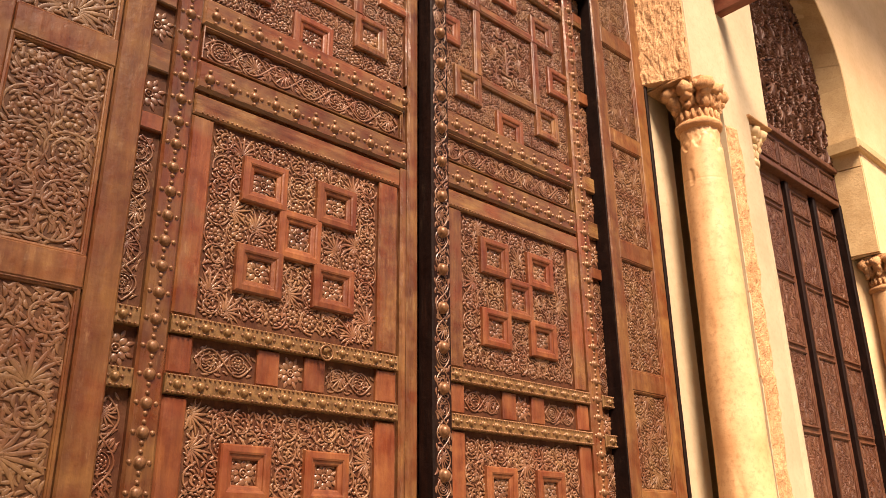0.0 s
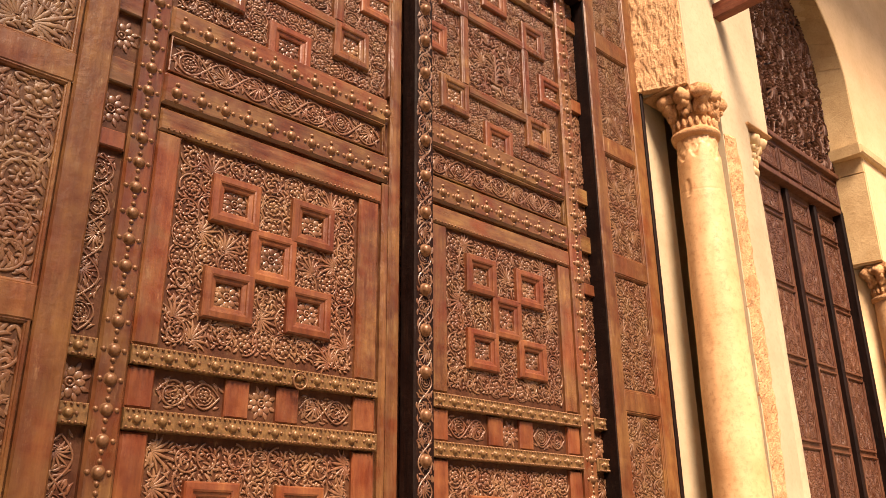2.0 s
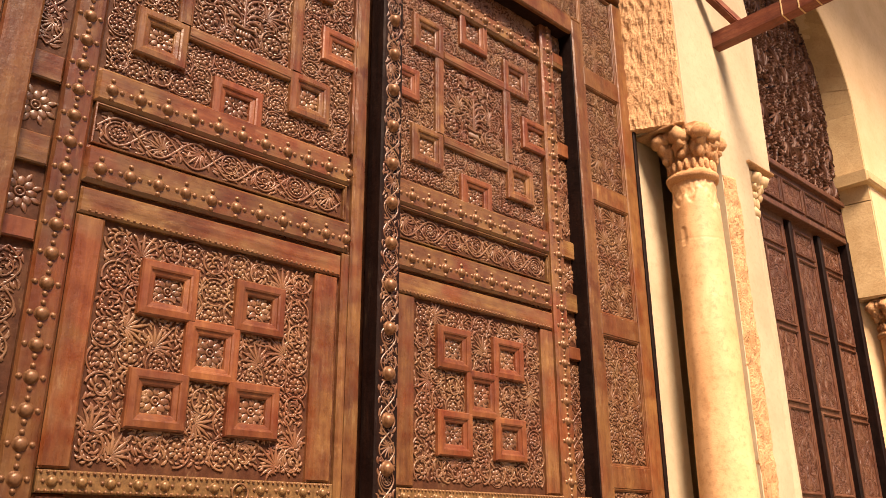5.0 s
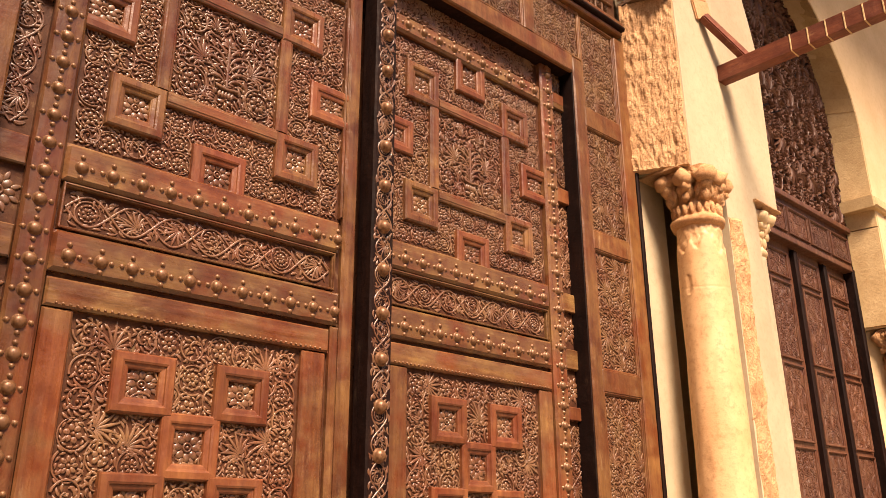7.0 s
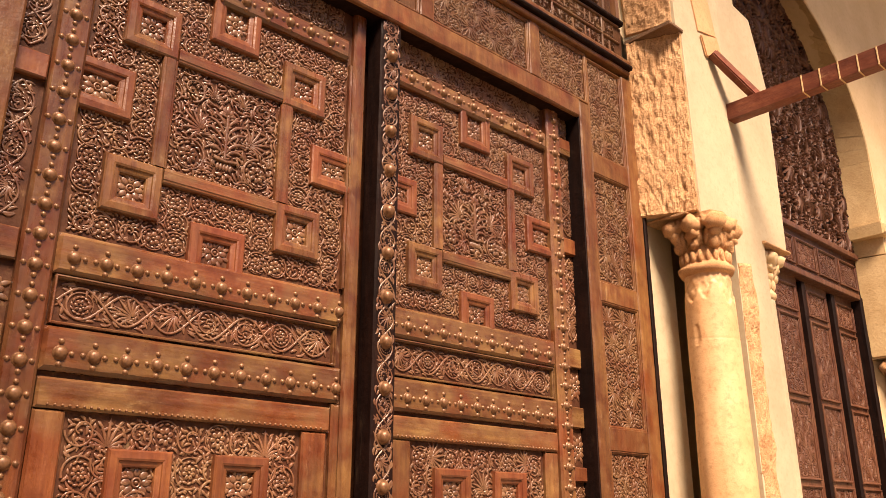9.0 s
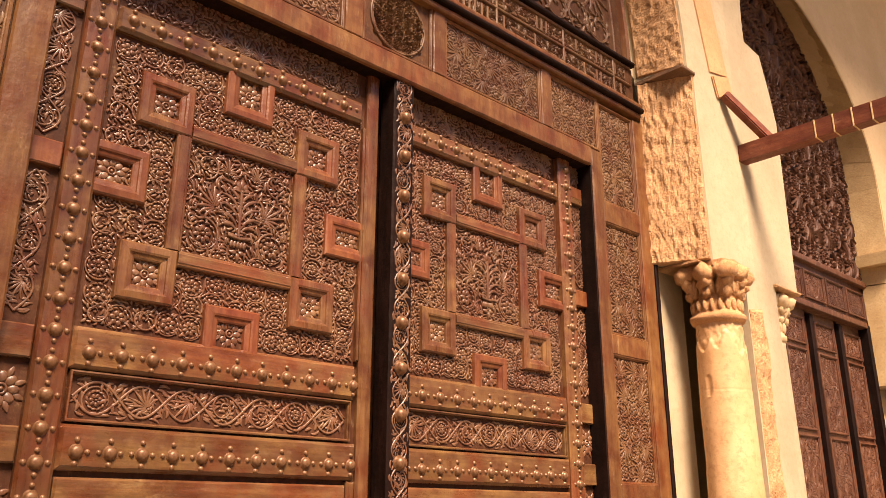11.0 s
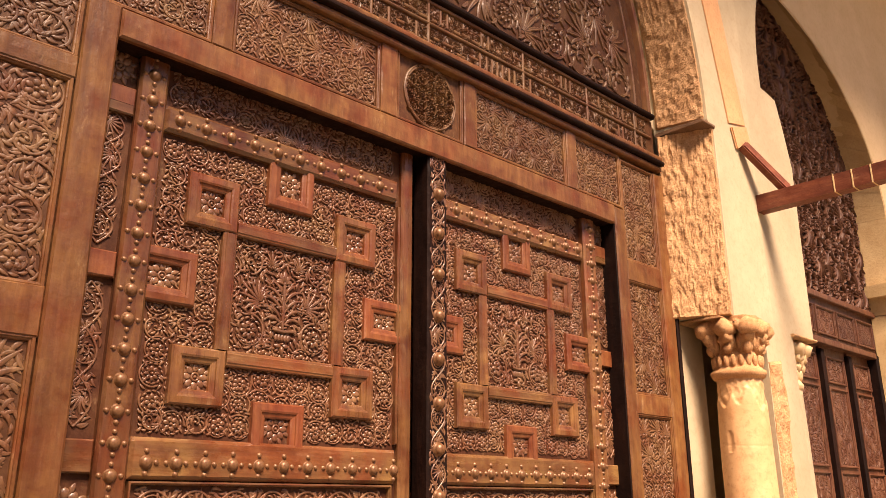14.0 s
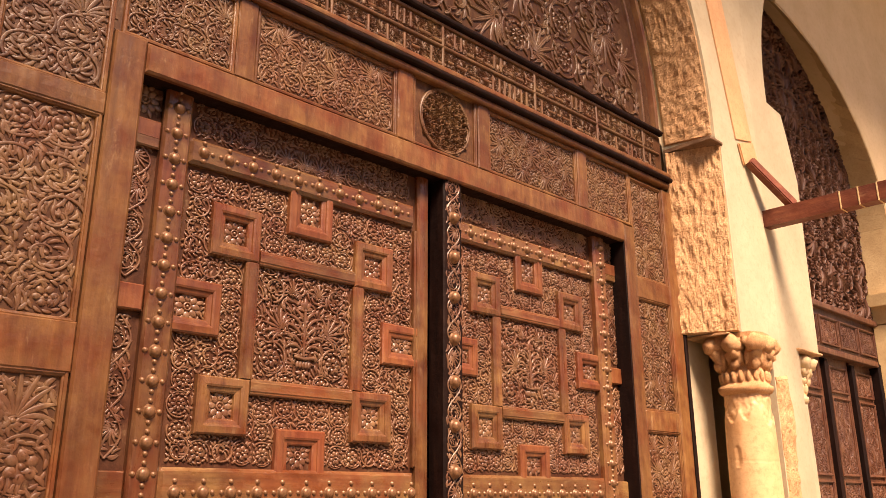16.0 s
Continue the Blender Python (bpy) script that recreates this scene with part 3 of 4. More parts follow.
def arch_stones():
    lo = half_arch(MID, 1.56, 4.16, 2.24, 0.88, 1, 60)
    hi = half_arch(MID, 1.625, 4.16, 2.3, 0.88, 1, 60)
    root = empty("arch_lining", "rough hewn stone lining of the main arch", "arch", kind="structure")
    cuts = (0, 17, 30, 44, 60)
    for c0, c1 in zip(cuts, cuts[1:]):
        v, f, nu = [], [], 24
        for q, i in enumerate(np.linspace(c0, c1, (c1 - c0) * 5 + 1)):
            k, fr = int(min(i, 59)), i - int(min(i, 59))
            a = Vector((lo[k][0] + (lo[k + 1][0] - lo[k][0]) * fr, 2.06, lo[k][1] + (lo[k + 1][1] - lo[k][1]) * fr))
            b = Vector((hi[k][0] + (hi[k + 1][0] - hi[k][0]) * fr, 1.82, hi[k][1] + (hi[k + 1][1] - hi[k][1]) * fr))
            for u in range(nu + 1):
                p = a.lerp(b, u / nu)
                d = noise.fractal(Vector((p.x * 45, p.y * 45, p.z * 24)), 1.0, 2.0, 4) * 0.008 + noise.noise(p * 5) * 0.006 + 0.012
                if u in (0, nu) or q in (0, (c1 - c0) * 5):
                    d = -0.004
                p += Vector((-0.85, -0.45, -0.25)).normalized() * d
                v.append(p)
        m, rows = nu + 1, (c1 - c0) * 5
        for j in range(rows):
            for u in range(nu):
                f.append((j * m + u, j * m + u + 1, j * m + m + u + 1, j * m + m + u))
        link("stone", v, f, STONE, root)


arch_stones()

# ---- columns ----


def lathe(name, prof, mat, parent, n=40, label="", wobble=0.0, centre=(0, 0)):
    v, f = [], []
    for r, z in prof:
        for i in range(n):
            a = 2 * math.pi * i / n
            q = r + wobble * noise.noise(Vector((math.cos(a) * 2, math.sin(a) * 2, z * 3)))
            v.append((centre[0] + q * math.cos(a), centre[1] + q * math.sin(a), z))
    for k in range(len(prof) - 1):
        for i in range(n):
            j = (i + 1) % n
            f.append((k * n + i, k * n + j, k * n + n + j, k * n + n + i))
    f.append(tuple(range((len(prof) - 1) * n, len(prof) * n)))
    f.append(tuple(reversed(range(n))))
    return link(name, v, f, mat, parent, label, True)


def lump(bm, c, size, turn, seed, rough=0.25):
    """A weathered carved lobe."""
    made = bmesh.ops.create_icosphere(bm, subdivisions=2, radius=1.0)
    m = Matrix.Translation(c) @ Euler(turn).to_matrix().to_4x4() @ Matrix.Diagonal((*size, 1))
    for vert in made["verts"]:
        k = 1 + rough * noise.noise(vert.co * 2.2 + Vector((seed, seed * 2, 0)))
        vert.co = m @ (vert.co * k)


def bm_part(name, bm, mat, parent, label="", smooth=True):
    me = bpy.data.meshes.new(name)
    bm.to_mesh(me)
    bm.free()
    me.materials.append(mat)
    if smooth:
        me.polygons.foreach_set("use_smooth", [True] * len(me.polygons))
    ob = new(name, me)
    ob.parent = parent
    if label:
        tagged(ob, label)
    return ob


def shaft(root, r, low, mat, worn):
    """A tapering shaft; a worn one is chipped below the capital and has a joint and shallow pits."""
    v, f, n = [], [], 96
    heights = list(np.linspace(0.23, low - 0.34, 60)) + list(np.linspace(low - 0.336, low - 0.002, 64 if worn else 12))
    for z in heights:
        t = (z - 0.23) / (low - 0.23)
        for i in range(n):
            a = 2 * math.pi * i / n
            q = r * (1.1 - 0.19 * t ** 1.5) + 0.004 * noise.noise(Vector((math.cos(a) * 2, math.sin(a) * 2, z * 3)))
            if worn:
                p = Vector((math.cos(a) * 2.1, math.sin(a) * 2.1, z * 7))
                edge = low - 0.12 + 0.085 * noise.noise(Vector((math.cos(a) * 2.3, math.sin(a) * 2.3, 5.0)))
                if z > edge:
                    q -= min(0.007, (z - edge) * 0.9) + 0.005 * noise.fractal(p * 4.5, 1.0, 2.0, 3)
                if abs(z - (low - 0.30) - 0.012 * math.sin(a + 0.5)) < 0.003:
                    q -= 0.0012
                if noise.noise(p * 0.9 + Vector((9, 2, 4))) > 0.42:
                    q -= 0.0035
            v.append((q * math.cos(a), q * math.sin(a), z))
    for k in range(len(heights) - 1):
        for i in range(n):
            j = (i + 1) % n
            f.append((k * n + i, k * n + j, k * n + n + j, k * n + n + i))
    f.append(tuple(range((len(heights) - 1) * n, len(heights) * n)))
    f.append(tuple(reversed(range(n))))
    return link("shaft", v, f, mat, root, "", True)


def column(x, y, r, top, cap_h, shaft_mat, cap_mat, label, turn=0.0, big=1.0, worn=0.0):
    root = empty("column", label, "column", group="columns of the arcade")
    root.location = (x, y, 0)
    low = top - cap_h
    lathe("base", [(r * 1.45, 0), (r * 1.45, 0.1), (r * 1.3, 0.12), (r * 1.38, 0.16), (r * 1.3, 0.2), (r * 1.15, 0.23)], cap_mat, root)
    shaft(root, r, low, shaft_mat, worn)
    cap = lathe("capital", [(r * 0.86, low - 0.01), (r * 1.0, low), (r * 1.06, low + 0.012), (r * 1.06, low + 0.026), (r * 0.95, low + 0.034), (r * 0.88, low + 0.05),
                            (r * 0.78, low + 0.11), (r * 0.66, low + cap_h * 0.6), (r * 0.74, low + cap_h * 0.85), (r * 0.9, low + cap_h * 0.93)], cap_mat, root, 40, "weathered carved leaf capital", 0.008)
    for i in range(20):
        a = 2 * math.pi * i / 20
        bm = bmesh.new()
        lump(bm, (r * 0.9 * math.cos(a), r * 0.9 * math.sin(a), low + 0.068), (0.012, 0.012, 0.03), (0, 0.12, a), i, 0.2)
        bm_part("tongue", bm, cap_mat, cap)
    for i in range(8):
        a = 2 * math.pi * i / 8 + turn
        corner = i % 2 == 0
        out = (1.06 if corner else 0.94) * big
        bm = bmesh.new()
        z = low + cap_h * 0.62

        def at(q, da, dz):
            return (r * q * math.cos(a + da), r * q * math.sin(a + da), z + dz)

        lump(bm, at(out - 0.1, 0, 0.0), (0.03, 0.036, 0.07), (0, 0.3, a), i * 3.1 + x, 0.6)
        lump(bm, at(out + (0.13 if corner else 0.03), 0, 0.05), (0.05, 0.048, 0.046), (0, 0.2, a), i * 1.7 + x, 0.42)
        lump(bm, at(out + 0.06, 0.02, 0.005), (0.026, 0.03, 0.03), (0, 0.5, a), i * 2.3 + x, 0.7)
        lump(bm, at(out - 0.02, 0, -0.045), (0.018, 0.02, 0.026), (0, 0.3, a), i * 4.3 + x, 0.6)
        for k in (-1, 1):
            lump(bm, at(out - 0.04, 0.25 * k, 0.062), (0.026, 0.026, 0.03), (0, 0, a), i + k * 5 + x, 0.5)
            lump(bm, at(out - 0.12, 0.24 * k, 0.0), (0.016, 0.014, 0.045), (0.25 * k, 0, a), i + k * 9 + x, 0.6)
        bm_part("leaf", bm, cap_mat, cap)
    # abacus with hollow sides
    v, f, n = [], [], 40
    for z in (top - 0.028, top - 0.004):
        for i in range(n):
            a = 2 * math.pi * i / n
            q = r * (0.98 + 0.22 * abs(math.cos(2 * (a - turn))) ** 2) + 0.02 * noise.noise(Vector((math.cos(a) * 5, math.sin(a) * 5, x)))
            v.append((q * math.cos(a), q * math.sin(a), z))
    f = [(i, (i + 1) % n, n + (i + 1) % n, n + i) for i in range(n)] + [tuple(range(n, 2 * n)), tuple(reversed(range(n)))]
    link("abacus", v, f, cap_mat, cap)
    return root


column(3.307, 1.87, 0.118, 3.185, 0.275, MARBLE, CAPITAL, "worn cream marble column with a carved capital, beside the doorway", 0.9, 1.0, 1.0)
column(3.925, 1.925, 0.078, 3.165, 0.25, WHITE, CREAM, "whitewashed column with a carved capital against the pier", 0.6)
column(6.24, 2.03, 0.115, 2.93, 0.28, MARBLE, CAPITAL, "yellow stone column with a carved capital by the far arch", 0.8)
rough_face("mortar_joint", (3.495, 1.812, 0.0, 3.0), (3.62, 1.806, 0.0, 3.02), 0.02, STONE, "rough crumbling mortar between the column and the wall", 8.0, (200, 10), category="mortar")
tagged(bpy.data.objects["mortar_joint"], "rough crumbling orange mortar between the column and the wall", "mortar", kind="structure")
box("impost_slab", 3.78, 4.055, 1.79, 2.2, 3.162, 3.176, STONE, None, "", 0.006)
tagged(bpy.data.objects["impost_slab"], "thin grey stone slab over the white capital", "slab")
tagged(box("impost_ledge", 6.02, 6.9, 1.94, 2.19, 3.80, 3.89, PALE_STONE, None, "", 0.015), "projecting stone ledge at the springing of the arch", "ledge")

# ---- tie beam and corbel on the pier ----


def tie_beam():
    root = empty("tie_beam", "red-brown wooden tie beam let into the white pier", "beam")
    box("timber", 3.575, 3.645, -1.6, 1.825, 3.78, 3.868, BEAM, root, "", 0.006)
    for i in range(6):
        y = 1.42 - 0.086 * i
        box("cord", 3.5725, 3.6475, y - 0.003, y + 0.003, 3.7775, 3.8705, PALE_STONE, root, "thin pale cord round the beam", 0.001)


tie_beam()


def strip_between(name, a, b, width, depth, mat, parent=None):
    a, b = Vector(a), Vector(b)
    d = (b - a).normalized()
    side = d.cross(Vector((0, -1, 0))).normalized()
    out = side.cross(d).normalized()
    if out.y > 0:
        out = -out
    v = []
    for e in (a, b):
        for s, o in ((-1, 0), (1, 0), (1, 1), (-1, 1)):
            v.append(e + side * s * width / 2 + out * o * depth)
    f = [(0, 1, 5, 4), (1, 2, 6, 5), (2, 3, 7, 6), (3, 0, 4, 7), (3, 2, 1, 0), (4, 5, 6, 7)]
    bm = bmesh.new()
    vs = [bm.verts.new(p) for p in v]
    for q in f:
        bm.faces.new([vs[i] for i in q])
    bmesh.ops.recalc_face_normals(bm, faces=bm.faces)
    bmesh.ops.bevel(bm, geom=bm.edges[:], offset=min(0.006, depth * 0.4), segments=2, affect="EDGES")
    return bm_part(name, bm, mat, parent, "", False)


def corbel():
    root = empty("corbel", "stone and timber corbel on the white pier above the tie beam", "corbel")
    strip_between("band", (3.19, 1.812, 5.45), (3.452, 1.812, 4.225), 0.19, 0.008, BAND_STONE, root)
    strip_between("block", (3.455, 1.812, 4.215), (3.492, 1.812, 4.10), 0.175, 0.016, BAND_STONE, root)
    strip_between("strut", (3.455, 1.808, 4.10), (3.645, 1.69, 3.872), 0.062, 0.04, BEAM, root)


corbel()

# ---- the great doorway: frame, lintel and lunette ----


def panel(parent, u0, u1, v0, v1, base_y, cell, h, seed, ground=None, carved=None, mirror=None, keep=None, style="carve", name="carved_panel", motifs=("bud", "fan", "flower", "bud", "fan", "bloom", "bud")):
    """A sunk panel: its flat ground is the board behind, the carving is raised on it."""
    h *= RELIEF
    s = Sheet(base_y, mirror)
    if style == "scroll":
        scroll(s, u0 + 0.004, u1 - 0.004, v0 + 0.004, v1 - 0.004, h, seed)
    elif style == "rosette":
        c = np.array([(u0 + u1) / 2, (v0 + v1) / 2])
        r = min(u1 - u0, v1 - v0) * 0.5
        for i in range(8):
            a = i * math.pi / 4
            blob(s, c + 0.66 * r * np.array([math.cos(a), math.sin(a)]), 0.34 * r, 0.27 * r, a, h, 10, 0.3)
        ridge(s, [c + 0.27 * r * np.array([math.cos(q), math.sin(q)]) for q in np.linspace(0, 2 * math.pi, 15)], 0.09 * r, h * 0.95, 0.0, SECTION_ROUND)
        blob(s, c, 0.15 * r, 0.15 * r, 0, h * 1.05, 8, 1.1)
        for i in range(8):
            a = (i + 0.5) * math.pi / 4
            leaf(s, c + r * 0.55 * np.array([math.cos(a), math.sin(a)]), a, r * 0.62, r * 0.14, h * 0.8, 0.0, 5)
    else:
        carve(s, u0 + 0.004, u1 - 0.004, v0 + 0.004, v1 - 0.004, cell, h, seed, keep, motifs)
    if style != "rosette":
        fill(s, u0 + 0.004, u1 - 0.004, v0 + 0.004, v1 - 0.004, h, seed + 5, keep, cell / 0.08 if cell > 0.09 else 1.0)
    return s.build(name, carved or CARVED, parent, "", True)


def board(parent, u0, u1, v0, v1, y, h0, h1, mat, name, mirror=None, label="", bevel=0.004):
    s = Sheet(y, mirror)
    slab(s, u0, u1, v0, v1, h0, h1, bevel)
    return s.build(name, mat, parent, label)


def rim(parent, u0, u1, v0, v1, y, w, h, mat, name="moulding", mirror=None):
    s = Sheet(y, mirror)
    moulding(s, u0, u1, v0, v1, w, h)
    return s.build(name, mat, parent)


def door_frame():
    root = empty("door_frame", "carved brown wooden surround of the great double door", "door frame", kind="structure")
    back = FRAME + 0.014
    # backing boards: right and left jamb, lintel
    board(root, 2.65, 3.085, 0.0, 3.91, back, -0.13, 0.0, FRAME_SHADED_GROUND, "jamb_board")
    board(root, 0.0, 0.388, 0.0, 3.96, back, -0.13, 0.0, FRAME_SHADED_GROUND, "jamb_board")
    board(root, 0.388, 2.65, 3.57, 3.96, back, -0.13, 0.0, FRAME_SHADED_GROUND, "lintel_board")
    # reveal and lintel underside coloured near-black as the shade inside the opening
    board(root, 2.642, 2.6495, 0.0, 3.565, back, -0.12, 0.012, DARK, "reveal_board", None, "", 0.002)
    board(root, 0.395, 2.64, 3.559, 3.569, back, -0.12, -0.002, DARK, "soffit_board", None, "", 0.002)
    # architrave round the opening
    board(root, 2.648, 2.718, 0.0, 3.64, back, 0.0, 0.02, FRAME_WOOD, "architrave", None, "", 0.006)
    board(root, 0.30, 0.39, 0.0, 3.65, back, 0.0, 0.02, FRAME_WOOD, "architrave", None, "", 0.006)
    board(root, 0.392, 2.646, 3.557, 3.645, back, 0.0, 0.02, FRAME_WOOD, "architrave", None, "", 0.006)
    # outer stiles
    board(root, 2.995, 3.083, 0.0, 3.90, back, 0.0, 0.018, FRAME_WOOD, "stile")
    board(root, -0.06, 0.02, 0.0, 3.90, back, 0.0, 0.018, FRAME_WOOD, "stile")
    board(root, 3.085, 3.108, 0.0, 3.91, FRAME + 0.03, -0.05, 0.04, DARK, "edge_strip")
    # rails and panels of the jambs
    right = [(0.05, 0.55), (0.65, 0.96), (1.05, 1.47), (1.572, 2.10), (2.205, 2.715), (2.815, 3.305), (3.415, 3.885)]
    for i, (a, b) in enumerate(right):
        panel(root, 2.735, 2.985, a, b, back, 0.084, 0.013, 100 + i, carved=FRAME_CARVED)
        rim(root, 2.722, 2.996, a - 0.012, b + 0.012, back, 0.016, 0.013, FRAME_WOOD)
        if i:
            board(root, 2.722, 2.994, right[i - 1][1] + 0.006, a - 0.006, back, 0.0, 0.016, FRAME_WOOD, "rail")
    left = [(0.05, 0.62), (0.74, 1.44), (1.54, 2.098), (2.2, 2.722), (2.855, 3.39), (3.465, 3.885)]
    for i, (a, b) in enumerate(left):
        panel(root, 0.03, 0.284, a, b, back, 0.115, 0.014, 140 + i, carved=FRAME_CARVED)
        rim(root, 0.02, 0.297, a - 0.012, b + 0.012, back, 0.016, 0.013, FRAME_WOOD)
        if i:
            board(root, 0.022, 0.299, left[i - 1][1] + 0.006, a - 0.006, back, 0.0, 0.016, FRAME_WOOD, "rail")
    # lintel panels
    spans = [(0.33, 0.645), (0.735, 1.28), (1.772, 2.31), (2.395, 2.71)]
    for i, (a, b) in enumerate(spans):
        panel(root, a, b, 3.66, 3.90, back, 0.072, 0.013, 180 + i, carved=FRAME_CARVED)
        rim(root, a - 0.012, b + 0.012, 3.648, 3.912, back, 0.015, 0.013, FRAME_WOOD)
    for a, b in ((0.657, 0.723), (1.292, 1.366), (1.698, 1.76), (2.322, 2.383)):
        board(root, a, b, 3.646, 3.915, back, 0.0, 0.017, FRAME_WOOD, "stile")
    # round medallion
    rim(root, 1.368, 1.696, 3.648, 3.93, back, 0.014, 0.013, FRAME_WOOD)
    s = Sheet(back)
    c = np.array([1.532, 3.788])
    a = np.linspace(0, 2 * math.pi, 49)
    ridge(s, np.stack([c[0] + 0.122 * np.cos(a), c[1] + 0.122 * np.sin(a)], 1), 0.008, 0.009)
    carve(s, c[0] - 0.118, c[0] + 0.118, c[1] - 0.118, c[1] + 0.118, 0.047, 0.012, 190, lambda u, w, r: math.hypot(u - c[0], w - c[1]) < 0.113, ("bloom", "bud", "flower"))
    s.build("medallion", FRAME_CARVED, root, "round carved floral medallion")
    # cornice
    for z0, z1, out, m in ((3.915, 3.94, 0.035, FRAME_WOOD), (3.94, 3.962, 0.055, DARK), (3.962, 3.99, 0.045, FRAME_WOOD)):
        board(root, -0.02, 3.05, z0, z1, back, -0.1, out, m, "cornice", None, "", 0.006)
    return root


door_frame()


def lunette():
    root = empty("lunette", "dark carved wooden lunette with an inscribed frieze above the door", "lunette", kind="structure")
    y = 2.06
    board(root, 0.0, 3.05, 3.98, 4.2, y, -0.05, 0.0, FRAME_SHADED_GROUND, "frieze_board")
    # frieze: two rows of raised strokes in framed fields
    rng = random.Random(7)
    for row, (z0, z1) in enumerate(((4.005, 4.088), (4.106, 4.186))):
        s = Sheet(y)
        x = 0.1
        while x < 2.96:
            w = rng.uniform(0.025, 0.06)
            if rng.random() < 0.45:
                ridge(s, [(x, z0 + 0.01), (x, z0 + 0.045), (x, z1 - 0.008)], 0.008, 0.008, 0.0, SECTION_ROUND)
                w = 0.022
            else:
                zz = z0 + rng.choice((0.014, 0.02, 0.04))
                ridge(s, [(x, zz), (x + w / 2, zz), (x + w, zz)], 0.008, 0.008, 0.0, SECTION_ROUND)
            x += w + rng.uniform(0.008, 0.02)
        s.build("inscription_bars", FRAME_CARVED, root)
        s = Sheet(y)
        carve(s, 0.1, 2.98, z0 + 0.005, z1 - 0.005, 0.042, 0.006, 300 + row, mirror=False)
        s.build("fine_carving", FRAME_CARVED, root)
    for z in (3.998, 4.097, 4.192):
        board(root, 0.03, 3.02, z - 0.006, z + 0.006, y, 0.0, 0.012, FRAME_CARVED, "fillet", None, "", 0.003)
    for x in (0.45, 0.98, 1.52, 2.06, 2.5, 2.88):
        board(root, x - 0.006, x + 0.006, 4.004, 4.186, y, 0.0, 0.011, FRAME_CARVED, "fillet", None, "", 0.003)
    board(root, 0.02, 3.04, 4.2, 4.225, y, -0.05, 0.03, DARK, "upper_cornice", None, "", 0.006)
    # half-round field
    arc = half_arch(MID, 1.505, 4.21, 2.2, 0.88, 1) + list(reversed(half_arch(MID, 1.505, 4.21, 2.2, 0.88, -1)))[1:]
    v = [(x, y, z) for x, z in arc] + [(x, y + 0.06, z) for x, z in arc]
    n = len(arc)
    f = [tuple(reversed(range(n))), tuple(range(n, 2 * n))] + [(i, (i + 1) % n, n + (i + 1) % n, n + i) for i in range(n)]
    link("field_board", v, f, FRAME_SHADED_GROUND, root)
    inner = half_arch(MID, 1.36, 4.24, 2.0, 0.88, 1, 40)

    def keep(u, w, r):
        lim = max((x for x, z in inner if z >= w - 0.02), default=None)
        return lim is not None and abs(u - MID) + r * 0.7 < lim - MID and w + r * 0.6 < inner[-1][1]

    s = Sheet(y)
    carve(s, MID - 1.36, MID + 1.36, 4.25, 6.2, 0.17, 0.010, 330, keep)
    s.build("arabesque", FRAME_CARVED, root)
    for half, wd, hh in ((1.375, 0.012, 0.016), (1.478, 0.024, 0.03)):
        s = Sheet(y)
        o = half_arch(MID, half, 4.225, 2.02 + (half - 1.36) * 1.2, 0.88, 1, 40)
        pts = o + [(2 * MID - x, z) for x, z in reversed(o[:-1])]
        ridge(s, pts, wd, hh, 0.0, SECTION_ROUND)
        s.build("arch_moulding", FRAME_CARVED if half < 1.4 else FRAME_WOOD, root)


lunette()

# ---- the two leaves ----
STUD = dome_mesh("stud", 0.0188, 0.015, BRONZE)
BOSS = dome_mesh("boss", 0.024, 0.024, BRONZE, 14)
BRASS_STUD = dome_mesh("brass_stud", 0.0145, 0.012, BRASS)


